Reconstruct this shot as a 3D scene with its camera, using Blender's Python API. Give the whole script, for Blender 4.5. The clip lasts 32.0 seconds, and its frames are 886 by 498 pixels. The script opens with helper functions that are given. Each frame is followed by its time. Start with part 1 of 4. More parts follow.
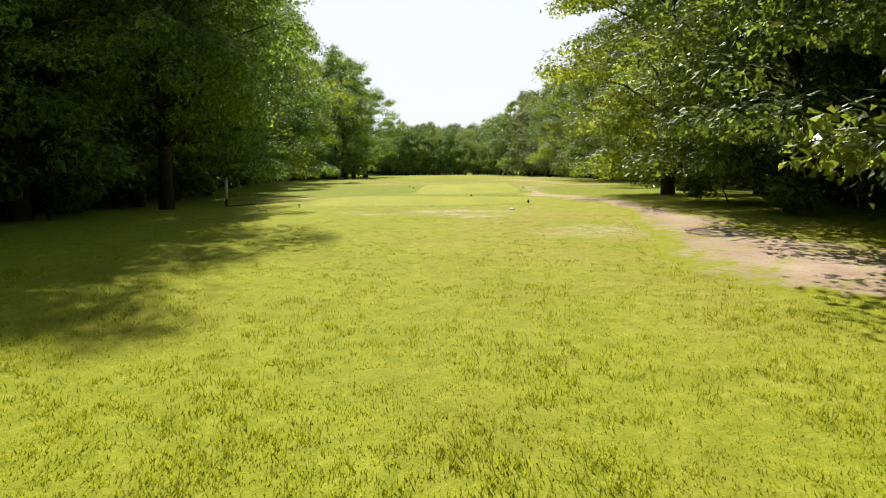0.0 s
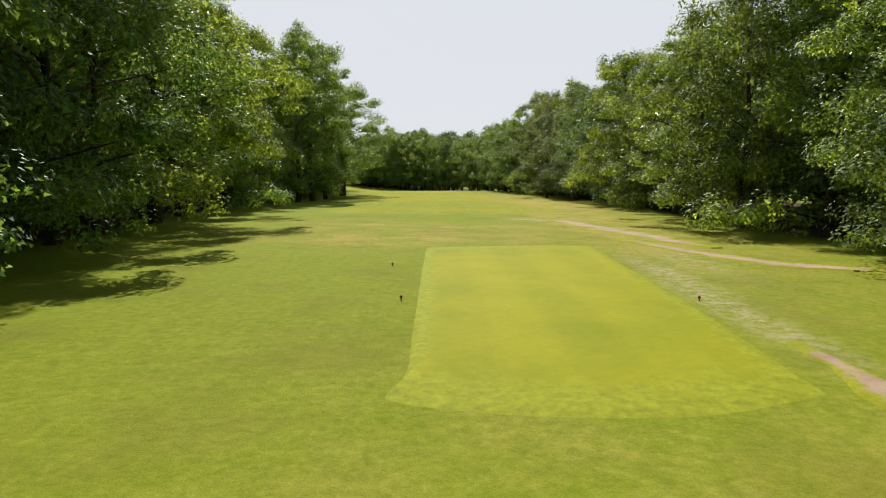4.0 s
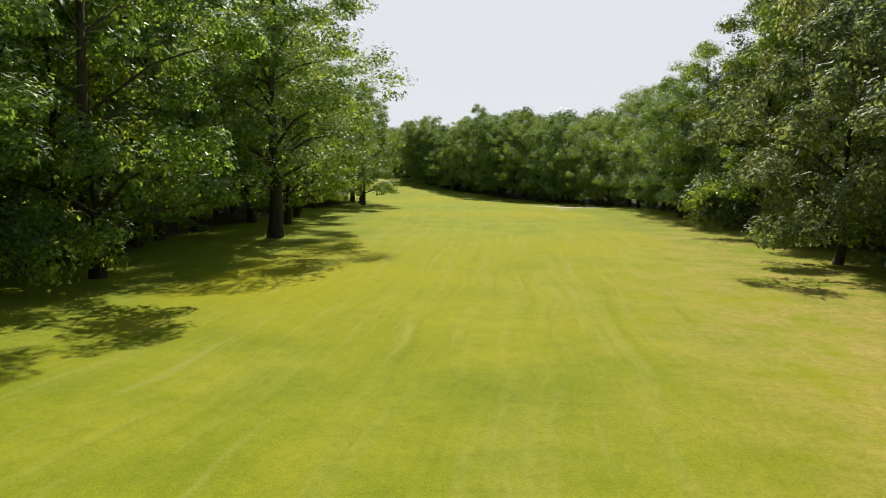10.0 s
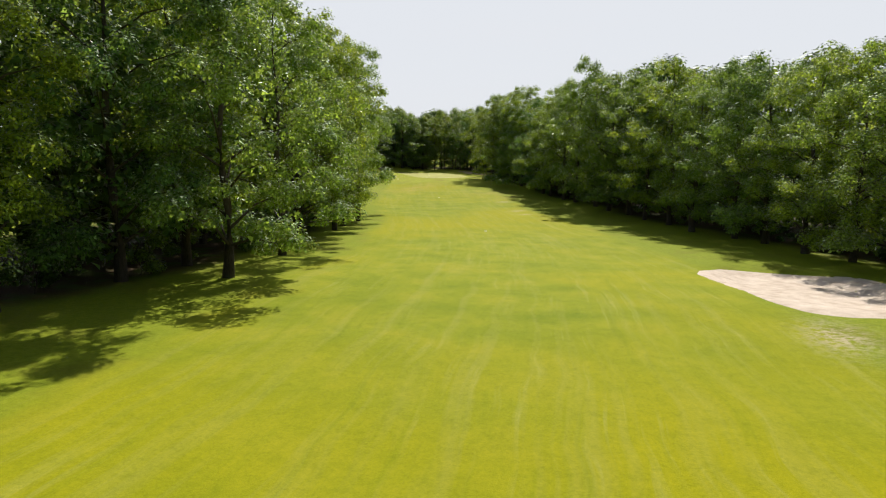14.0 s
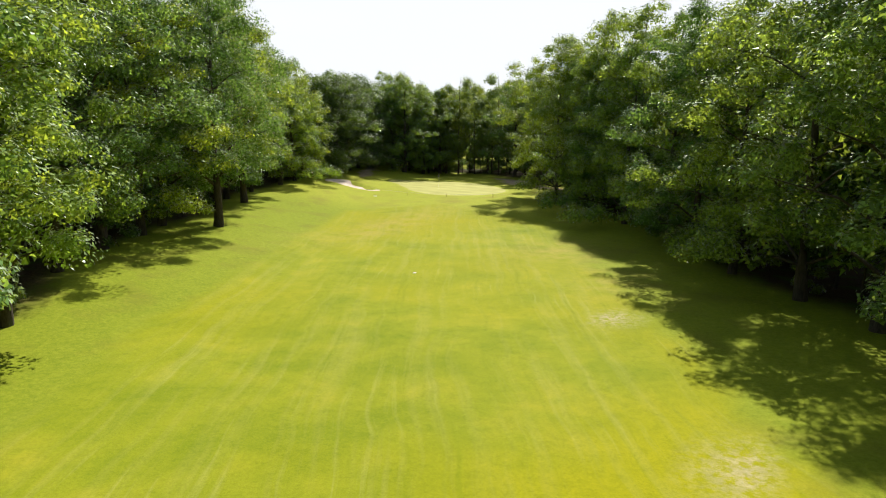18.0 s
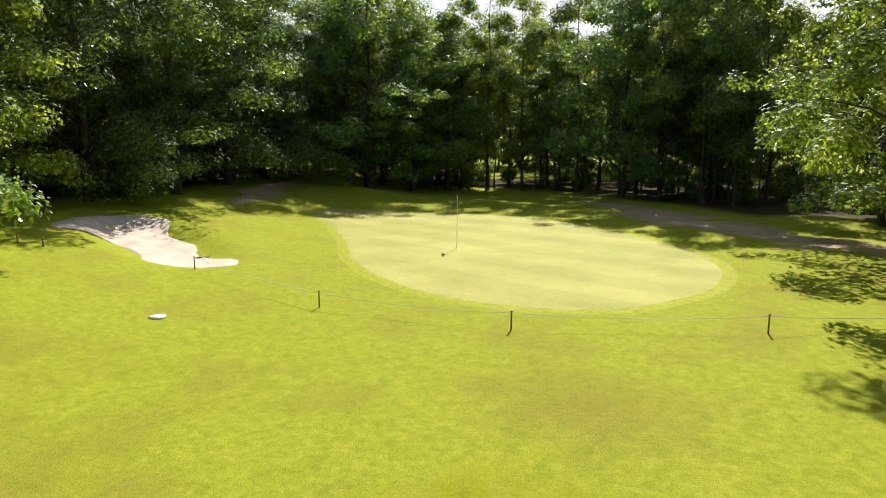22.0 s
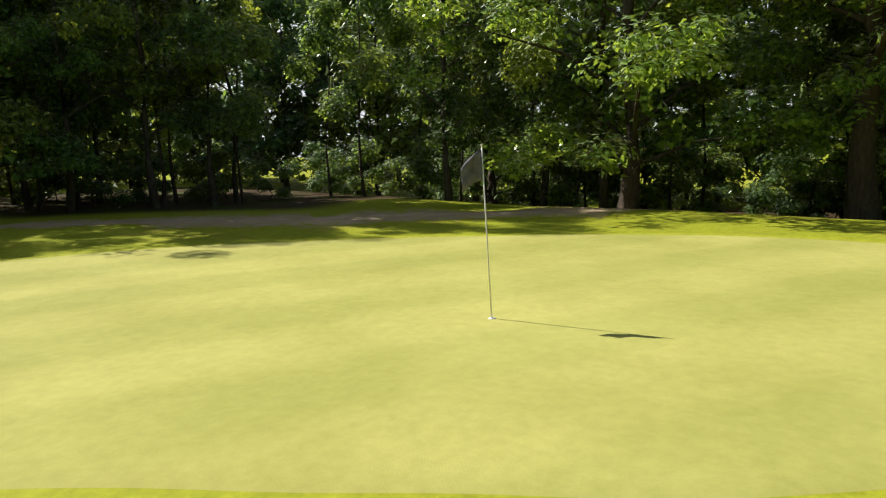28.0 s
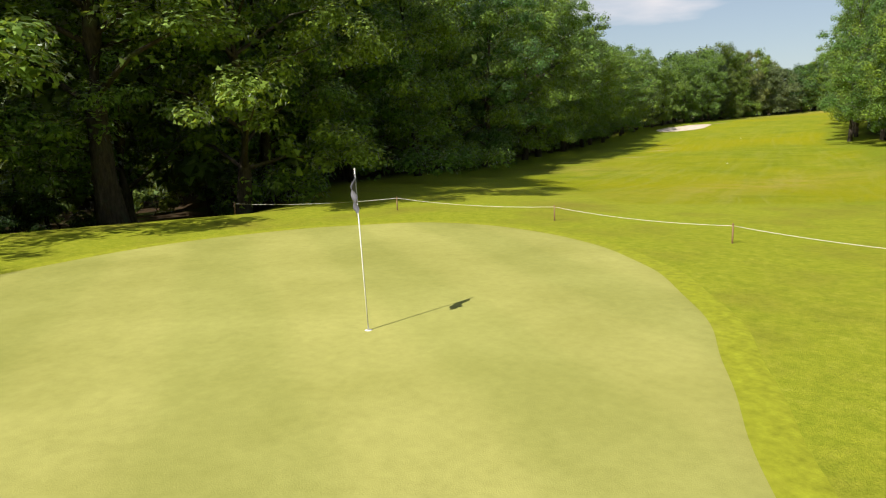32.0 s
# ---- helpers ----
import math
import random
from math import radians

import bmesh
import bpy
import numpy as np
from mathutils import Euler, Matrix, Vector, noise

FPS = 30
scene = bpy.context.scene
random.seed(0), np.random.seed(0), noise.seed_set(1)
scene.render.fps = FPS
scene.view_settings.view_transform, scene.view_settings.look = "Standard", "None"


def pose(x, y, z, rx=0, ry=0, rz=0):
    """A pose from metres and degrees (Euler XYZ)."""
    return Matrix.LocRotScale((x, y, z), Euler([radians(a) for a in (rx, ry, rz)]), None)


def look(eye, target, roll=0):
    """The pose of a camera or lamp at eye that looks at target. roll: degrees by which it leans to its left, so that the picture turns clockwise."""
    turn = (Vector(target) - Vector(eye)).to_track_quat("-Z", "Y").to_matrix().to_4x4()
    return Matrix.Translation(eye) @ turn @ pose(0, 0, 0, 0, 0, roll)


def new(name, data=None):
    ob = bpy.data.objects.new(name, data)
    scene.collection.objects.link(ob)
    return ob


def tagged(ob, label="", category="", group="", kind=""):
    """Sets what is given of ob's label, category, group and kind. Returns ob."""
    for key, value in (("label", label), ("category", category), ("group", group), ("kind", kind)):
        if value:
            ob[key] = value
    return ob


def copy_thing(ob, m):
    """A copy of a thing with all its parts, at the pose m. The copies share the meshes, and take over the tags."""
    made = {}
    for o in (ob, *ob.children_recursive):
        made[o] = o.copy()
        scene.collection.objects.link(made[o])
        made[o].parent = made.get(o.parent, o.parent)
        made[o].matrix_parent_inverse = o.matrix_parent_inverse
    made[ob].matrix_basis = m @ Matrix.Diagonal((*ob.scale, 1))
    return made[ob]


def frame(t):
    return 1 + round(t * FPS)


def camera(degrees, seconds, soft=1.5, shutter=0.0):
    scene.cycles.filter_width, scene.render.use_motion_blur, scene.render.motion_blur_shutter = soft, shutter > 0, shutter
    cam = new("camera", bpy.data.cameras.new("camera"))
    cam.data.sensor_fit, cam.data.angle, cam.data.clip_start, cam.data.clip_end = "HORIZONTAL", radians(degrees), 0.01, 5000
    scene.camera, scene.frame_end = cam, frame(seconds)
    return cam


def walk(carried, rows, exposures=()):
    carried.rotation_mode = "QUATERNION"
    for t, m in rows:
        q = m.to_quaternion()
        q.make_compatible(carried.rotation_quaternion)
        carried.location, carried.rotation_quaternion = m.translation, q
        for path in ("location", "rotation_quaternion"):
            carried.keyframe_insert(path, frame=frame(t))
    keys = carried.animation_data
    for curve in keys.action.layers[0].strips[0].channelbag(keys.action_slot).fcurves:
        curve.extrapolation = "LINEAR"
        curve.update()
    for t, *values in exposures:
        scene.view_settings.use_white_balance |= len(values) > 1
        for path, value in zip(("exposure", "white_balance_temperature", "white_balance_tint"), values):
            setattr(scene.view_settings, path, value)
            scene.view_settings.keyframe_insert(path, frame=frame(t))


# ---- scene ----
EXPOSURES = [(0, 0.72), (3, 0.47), (6, 0.3), (9, 0.42), (11, 0.4), (14, 0.43), (18, 0.77), (21, 0.87), (24, 0.72), (28, 0.66), (32, 0.5)]
cam = camera(67.0, 32.0, soft=1.15)
PATH = [
    (0, (0.000, -0.000, 2.000), (0.001, 9.879, 0.450), -0.63),
    (0.5, (-0.355, 3.187, 2.003), (-0.304, 13.069, 0.472), -0.57),
    (1, (-0.756, 6.735, 2.105), (-0.636, 16.620, 0.595), -0.30),
    (1.5, (-0.974, 10.088, 2.301), (-0.810, 19.974, 0.806), 0.09),
    (2, (-1.062, 13.416, 2.415), (-0.901, 23.305, 0.937), 0.28),
    (2.5, (-1.092, 16.598, 2.585), (-0.934, 26.488, 1.109), 0.26),
    (3, (-1.151, 19.973, 2.661), (-0.995, 29.863, 1.188), 0.21),
    (3.5, (-1.140, 23.467, 2.630), (-0.977, 33.359, 1.175), 0.20),
    (5.5, (-0.995, 41.422, 2.253), (-0.810, 51.321, 0.848), 0.21),
    (6, (-1.025, 46.946, 2.126), (-0.843, 56.845, 0.720), 0.27),
    (6.5, (-0.910, 52.675, 1.977), (-0.740, 62.574, 0.565), 0.30),
    (7, (-0.613, 58.588, 1.790), (-0.481, 68.486, 0.374), 0.28),
    (7.5, (-0.332, 64.982, 1.705), (-0.264, 74.879, 0.272), 0.27),
    (8, (0.161, 71.012, 1.672), (0.049, 80.905, 0.218), 0.20),
    (8.5, (0.781, 77.092, 1.573), (0.364, 86.976, 0.107), 0.15),
    (9, (1.486, 83.339, 1.513), (0.687, 93.198, 0.039), 0.13),
    (9.5, (2.292, 89.637, 1.440), (1.062, 99.449, -0.047), -0.00),
    (10, (2.927, 96.300, 1.370), (1.281, 106.048, -0.135), -0.03),
    (10.5, (3.543, 102.632, 1.316), (1.543, 112.312, -0.202), -0.12),
    (11, (4.122, 108.711, 1.162), (1.818, 118.320, -0.369), -0.12),
    (11.5, (4.300, 115.428, 1.169), (1.721, 124.962, -0.397), -0.13),
    (12, (3.526, 122.492, 1.064), (0.741, 131.963, -0.534), -0.19),
    (12.5, (2.244, 130.203, 0.913), (-0.747, 139.605, -0.717), -0.21),
    (13, (0.652, 138.435, 0.802), (-2.507, 147.780, -0.836), -0.19),
    (13.5, (-0.486, 147.390, 0.791), (-3.784, 156.684, -0.863), -0.30),
    (14, (-1.096, 156.422, 0.612), (-4.508, 165.671, -1.064), -0.45),
    (14.5, (-2.192, 165.481, 0.496), (-5.755, 174.669, -1.203), -0.72),
    (16.5, (-12.781, 201.984, -0.542), (-16.726, 211.008, -2.274), -0.20),
    (17, (-16.272, 210.968, -0.688), (-20.263, 219.969, -2.431), -0.02),
    (17.5, (-19.855, 220.052, -0.939), (-23.891, 229.033, -2.692), -0.00),
    (18, (-23.558, 229.091, -1.283), (-27.630, 238.054, -3.039), -0.14),
    (18.5, (-27.392, 238.219, -1.650), (-31.480, 247.176, -3.403), -0.40),
    (19, (-31.163, 247.201, -2.004), (-35.286, 256.142, -3.751), -0.60),
    (19.5, (-34.818, 255.773, -2.514), (-38.961, 264.706, -4.258), -0.67),
    (20, (-38.715, 264.393, -3.067), (-42.875, 273.319, -4.800), -0.66),
    (20.5, (-42.616, 271.858, -3.633), (-46.742, 280.810, -5.319), -0.50),
    (21, (-46.366, 278.567, -4.152), (-50.433, 287.553, -5.800), -0.40),
    (21.5, (-49.754, 284.915, -4.611), (-53.810, 293.912, -6.224), -0.51),
    (22, (-52.785, 290.454, -5.121), (-56.839, 299.452, -6.728), -0.53),
    (22.5, (-55.165, 294.846, -5.657), (-59.070, 303.911, -7.256), -0.46),
    (23, (-56.870, 297.746, -5.989), (-60.348, 306.985, -7.583), -0.45),
    (23.5, (-58.321, 299.792, -6.167), (-61.380, 309.173, -7.793), -0.31),
    (24, (-60.247, 301.060, -6.219), (-62.639, 310.627, -7.881), -0.41),
    (24.5, (-62.133, 302.097, -6.276), (-63.701, 311.827, -7.972), -0.67),
    (26.5, (-66.960, 307.550, -7.216), (-63.693, 316.887, -8.680), -0.47),
    (27, (-67.805, 308.901, -7.428), (-62.982, 317.548, -8.828), -0.61),
    (27.5, (-68.661, 309.871, -7.479), (-62.515, 317.634, -8.877), -0.91),
    (28, (-70.106, 310.706, -7.448), (-62.510, 317.053, -8.869), -1.48),
    (28.5, (-71.152, 311.982, -7.428), (-62.506, 316.788, -8.897), -1.92),
    (29, (-71.780, 313.188, -7.480), (-62.488, 316.555, -9.004), -2.22),
    (29.5, (-72.277, 314.594, -7.481), (-62.522, 316.156, -9.026), -2.45),
    (30, (-73.011, 315.973, -7.333), (-63.146, 315.574, -8.919), -2.36),
    (30.5, (-72.904, 317.068, -7.251), (-63.263, 314.970, -8.879), -2.23),
    (31, (-72.249, 318.194, -7.171), (-63.149, 314.399, -8.838), -1.96),
    (31.5, (-71.687, 319.280, -7.030), (-63.287, 314.129, -8.733), -1.59),
    (32, (-70.802, 320.187, -6.912), (-63.174, 313.956, -8.641), -1.17),
]
walk(cam, [(t, look(eye, target, roll)) for t, eye, target, roll in PATH], exposures=EXPOSURES)

# ---- light ----
SUN_YAW, SUN_UP = radians(8), radians(43)      # the sun stands ahead of the hole, a little to its left
sun_way = Vector((-math.sin(SUN_YAW) * math.cos(SUN_UP), math.cos(SUN_YAW) * math.cos(SUN_UP), math.sin(SUN_UP)))
sun_data = bpy.data.lights.new("sun", "SUN")
sun_data.energy, sun_data.angle, sun_data.color = 5.0, radians(0.6), (1.0, 0.94, 0.84)
sun = new("sun", sun_data)
sun.matrix_world = Matrix.Translation((0, 150, 90)) @ sun_way.to_track_quat("Z", "Y").to_matrix().to_4x4()

world = bpy.data.worlds.new("world")
scene.world = world
world.use_nodes = True
wn, wl = world.node_tree.nodes, world.node_tree.links
wn.clear()
sky = wn.new("ShaderNodeTexSky")
sky.sky_type, sky.sun_disc = "NISHITA", False
sky.sun_elevation, sky.sun_rotation = SUN_UP, -SUN_YAW
sky.air_density, sky.dust_density, sky.ozone_density = 1.0, 0.8, 1.2
w_coord = wn.new("ShaderNodeTexCoord")
w_map = wn.new("ShaderNodeMapping")
w_map.inputs["Scale"].default_value = (1.6, 1.6, 7.0)
w_noise = wn.new("ShaderNodeTexNoise")
w_noise.inputs["Scale"].default_value, w_noise.inputs["Detail"].default_value = 2.2, 6.0
w_ramp = wn.new("ShaderNodeValToRGB")
w_ramp.color_ramp.elements[0].position, w_ramp.color_ramp.elements[1].position = 0.52, 0.72
w_mix = wn.new("ShaderNodeMix")
w_mix.data_type = "RGBA"
w_mix.inputs["B"].default_value = (9.4, 9.0, 9.3, 1)
w_bg = wn.new("ShaderNodeBackground")
w_bg.inputs["Strength"].default_value = 0.065
w_out = wn.new("ShaderNodeOutputWorld")
wl.new(w_coord.outputs["Generated"], w_map.inputs["Vector"])
wl.new(w_map.outputs["Vector"], w_noise.inputs["Vector"])
wl.new(w_noise.outputs["Fac"], w_ramp.inputs["Fac"])
wl.new(w_ramp.outputs["Color"], w_mix.inputs["Factor"])
wl.new(sky.outputs["Color"], w_mix.inputs["A"])
# white summer haze, thick low over the land and towards the sun
w_dot = wn.new("ShaderNodeVectorMath")
w_dot.operation = "DOT_PRODUCT"
w_dot.inputs[1].default_value = sun_way
w_haze = wn.new("ShaderNodeMapRange")
w_haze.interpolation_type = "SMOOTHSTEP"
w_haze.inputs["From Min"].default_value, w_haze.inputs["From Max"].default_value = 0.05, 0.5
w_haze.inputs["To Min"].default_value, w_haze.inputs["To Max"].default_value = 0.22, 0.97
w_veil = wn.new("ShaderNodeMix")
w_veil.data_type = "RGBA"
w_veil.inputs["B"].default_value = (8.9, 9.2, 9.75, 1)
wl.new(w_coord.outputs["Generated"], w_dot.inputs[0])
wl.new(w_dot.outputs["Value"], w_haze.inputs["Value"])
w_high = wn.new("ShaderNodeSeparateXYZ")
w_low = wn.new("ShaderNodeMapRange")
w_low.interpolation_type = "SMOOTHSTEP"
w_low.inputs["From Min"].default_value, w_low.inputs["From Max"].default_value = 0.24, 0.6
w_low.inputs["To Min"].default_value, w_low.inputs["To Max"].default_value = 1.0, 0.08
w_both = wn.new("ShaderNodeMath")
w_both.operation = "MULTIPLY"
wl.new(w_coord.outputs["Generated"], w_high.inputs["Vector"])
wl.new(w_high.outputs["Z"], w_low.inputs["Value"])
wl.new(w_haze.outputs["Result"], w_both.inputs[0])
wl.new(w_low.outputs["Result"], w_both.inputs[1])
wl.new(w_both.outputs["Value"], w_veil.inputs["Factor"])
wl.new(w_mix.outputs["Result"], w_veil.inputs["A"])
wl.new(w_veil.outputs["Result"], w_bg.inputs["Color"])
wl.new(w_bg.outputs["Background"], w_out.inputs["Surface"])


# ---- materials ----
class Net:
    """A small helper to wire node materials."""

    def __init__(self, name):
        self.mat = bpy.data.materials.new(name)
        self.mat.use_nodes = True
        self.nodes, self.links = self.mat.node_tree.nodes, self.mat.node_tree.links
        self.nodes.clear()
        self.out = self.nodes.new("ShaderNodeOutputMaterial")

    def add(self, kind, **values):
        node = self.nodes.new(kind)
        for key, value in values.items():
            node.inputs[key.replace("_", " ")].default_value = value
        return node

    def join(self, a, b):
        self.links.new(a, b)

    def coord(self, scale=(1, 1, 1), turn=0.0):
        c = self.nodes.new("ShaderNodeNewGeometry")
        m = self.nodes.new("ShaderNodeMapping")
        m.inputs["Scale"].default_value = scale
        m.inputs["Rotation"].default_value = (0, 0, turn)
        self.join(c.outputs["Position"], m.inputs["Vector"])
        return m.outputs["Vector"]

    def local(self, scale=(1, 1, 1)):
        c = self.nodes.new("ShaderNodeTexCoord")
        m = self.nodes.new("ShaderNodeMapping")
        m.inputs["Scale"].default_value = scale
        self.join(c.outputs["Object"], m.inputs["Vector"])
        return m.outputs["Vector"]

    def noise(self, vector, scale, detail=4.0, rough=0.55):
        n = self.add("ShaderNodeTexNoise", Scale=scale, Detail=detail, Roughness=rough)
        self.join(vector, n.inputs["Vector"])
        return n.outputs["Fac"]

    def ramp(self, value, stops):
        r = self.nodes.new("ShaderNodeValToRGB")
        e = r.color_ramp.elements
        while len(e) < len(stops):
            e.new(0.5)
        for el, (at, col) in zip(e, stops):
            el.position = at
            el.color = (*col, 1) if len(col) == 3 else col
        self.join(value, r.inputs["Fac"])
        return r.outputs["Color"]

    def mix(self, fac, a, b, kind="MIX"):
        m = self.nodes.new("ShaderNodeMix")
        m.data_type, m.blend_type = "RGBA", kind
        for value, slot in ((fac, "Factor"), (a, "A"), (b, "B")):
            if isinstance(value, (int, float)):
                m.inputs[slot].default_value = value
            elif isinstance(value, tuple):
                m.inputs[slot].default_value = (*value, 1)
            else:
                self.join(value, m.inputs[slot])
        return m.outputs["Result"]

    def bump(self, height, strength, distance):
        b = self.add("ShaderNodeBump", Strength=strength, Distance=distance)
        self.join(height, b.inputs["Height"])
        return b.outputs["Normal"]

    def attribute(self, name):
        a = self.nodes.new("ShaderNodeAttribute")
        a.attribute_name = name
        return a.outputs["Fac"]

    def surface(self, color, rough=0.8, normal=None, spec=0.3, metal=0.0):
        p = self.add("ShaderNodeBsdfPrincipled", Roughness=rough, Metallic=metal)
        p.inputs["Specular IOR Level"].default_value = spec
        if isinstance(color, tuple):
            p.inputs["Base Color"].default_value = (*color, 1)
        else:
            self.join(color, p.inputs["Base Color"])
        if normal is not None:
            self.join(normal, p.inputs["Normal"])
        self.join(p.outputs["BSDF"], self.out.inputs["Surface"])
        return self.mat


def ramp01(a, b):
    return [(a, (0, 0, 0)), (b, (1, 1, 1))]


def ground_material():
    n = Net("turf_and_woodland_floor")
    p = n.coord()
    big = n.noise(p, 0.055, 3)
    mid = n.noise(p, 0.35, 4)
    fine = n.noise(p, 5.0, 5, 0.7)
    blade = n.noise(p, 38.0, 3, 0.8)
    fair = n.ramp(mid, [(0.3, (0.166, 0.207, 0.010)), (0.52, (0.220, 0.247, 0.014)), (0.72, (0.276, 0.275, 0.020))])
    fair = n.mix(n.ramp(big, ramp01(0.42, 0.66)), fair, (0.272, 0.266, 0.005))
    lane = n.nodes.new("ShaderNodeCombineXYZ")
    drift = n.nodes.new("ShaderNodeMath")
    drift.operation = "MULTIPLY_ADD"
    drift.inputs[1].default_value = 1.3
    n.join(n.noise(p, 0.16, 2), drift.inputs[0])
    n.join(n.attribute("across"), drift.inputs[2])
    n.join(drift.outputs["Value"], lane.inputs["X"])
    along_way = n.nodes.new("ShaderNodeSeparateXYZ")
    n.join(p, along_way.inputs["Vector"])
    n.join(along_way.outputs["Y"], lane.inputs["Y"])

    def streak(wide, long, turn):
        m = n.nodes.new("ShaderNodeMapping")
        m.inputs["Scale"].default_value, m.inputs["Rotation"].default_value = (wide, long, 1), (0, 0, radians(turn))
        n.join(lane.outputs["Vector"], m.inputs["Vector"])
        return n.noise(m.outputs["Vector"], 1.0, 3, 0.65)

    patchy = n.ramp(n.noise(p, 0.12, 4, 0.6), ramp01(0.4, 0.62))
    fair = n.mix(n.ramp(streak(1.2, 0.045, 0), [(0.5, (0, 0, 0)), (0.78, (0.42, 0.42, 0.42))]), fair, (0.31, 0.30, 0.085))
    thin = n.mix(1.0, n.ramp(streak(2.6, 0.10, 3), [(0.56, (0, 0, 0)), (0.74, (0.42, 0.42, 0.42))]), patchy, "MULTIPLY")
    fair = n.mix(thin, fair, (0.36, 0.35, 0.12))
    fair = n.mix(n.ramp(streak(2.2, 0.06, -3), [(0.56, (0, 0, 0)), (0.74, (0.4, 0.4, 0.4))]), fair, (0.150, 0.195, 0.006))
    rough = n.ramp(fine, [(0.3, (0.212, 0.248, 0.018)), (0.55, (0.278, 0.302, 0.026)), (0.75, (0.348, 0.350, 0.048))])
    rough = n.mix(n.ramp(mid, ramp01(0.5, 0.75)), rough, (0.235, 0.225, 0.030))
    rough = n.mix(n.attribute("semi"), rough, n.mix(1.0, rough, (0.72, 0.79, 0.68), "MULTIPLY"))
    grass = n.mix(n.attribute("rough"), fair, rough)
    dry = n.nodes.new("ShaderNodeMath")
    dry.operation = "MULTIPLY"
    n.join(n.attribute("dry"), dry.inputs[0])
    n.join(n.ramp(n.noise(p, 0.5, 5, 0.65), ramp01(0.36, 0.6)), dry.inputs[1])
    grass = n.mix(dry.outputs["Value"], grass, n.ramp(fine, [(0.3, (0.27, 0.215, 0.040)), (0.7, (0.41, 0.335, 0.10))]))
    worn = n.nodes.new("ShaderNodeMath")
    worn.operation = "MULTIPLY"
    n.join(n.attribute("bare"), worn.inputs[0])
    n.join(n.ramp(n.noise(p, 3.2, 6, 0.75), ramp01(0.42, 0.56)), worn.inputs[1])
    grass = n.mix(worn.outputs["Value"], grass, n.ramp(fine, [(0.3, (0.34, 0.27, 0.18)), (0.7, (0.55, 0.47, 0.37))]))
    mott = n.noise(p, 2.3, 5, 0.7)
    grass = n.mix(0.3, grass, n.ramp(mott, [(0.32, (0.62, 0.70, 0.6)), (0.5, (1, 1, 1)), (0.7, (1.22, 1.15, 1.1))]), "MULTIPLY")
    tuft = n.noise(p, 11.0, 5, 0.75)
    grass = n.mix(0.36, grass, n.ramp(tuft, [(0.34, (0.6, 0.68, 0.5)), (0.52, (1, 1, 1)), (0.7, (1.3, 1.22, 1.3))]), "MULTIPLY")
    grass = n.mix(0.35, grass, n.ramp(blade, [(0.3, (0.45, 0.5, 0.3)), (0.7, (1.35, 1.35, 1.3))]), "MULTIPLY")
    litter = n.ramp(n.noise(p, 7.0, 6, 0.75), [(0.3, (0.020, 0.014, 0.008)), (0.55, (0.060, 0.040, 0.022)), (0.75, (0.130, 0.090, 0.055))])
    litter = n.mix(n.ramp(n.noise(p, 0.6, 4), ramp01(0.5, 0.62)), litter, (0.045, 0.065, 0.012))
    color = n.mix(n.attribute("wood"), grass, litter)
    return n.surface(color, 0.85, n.bump(blade, 0.55, 0.03), 0.04)


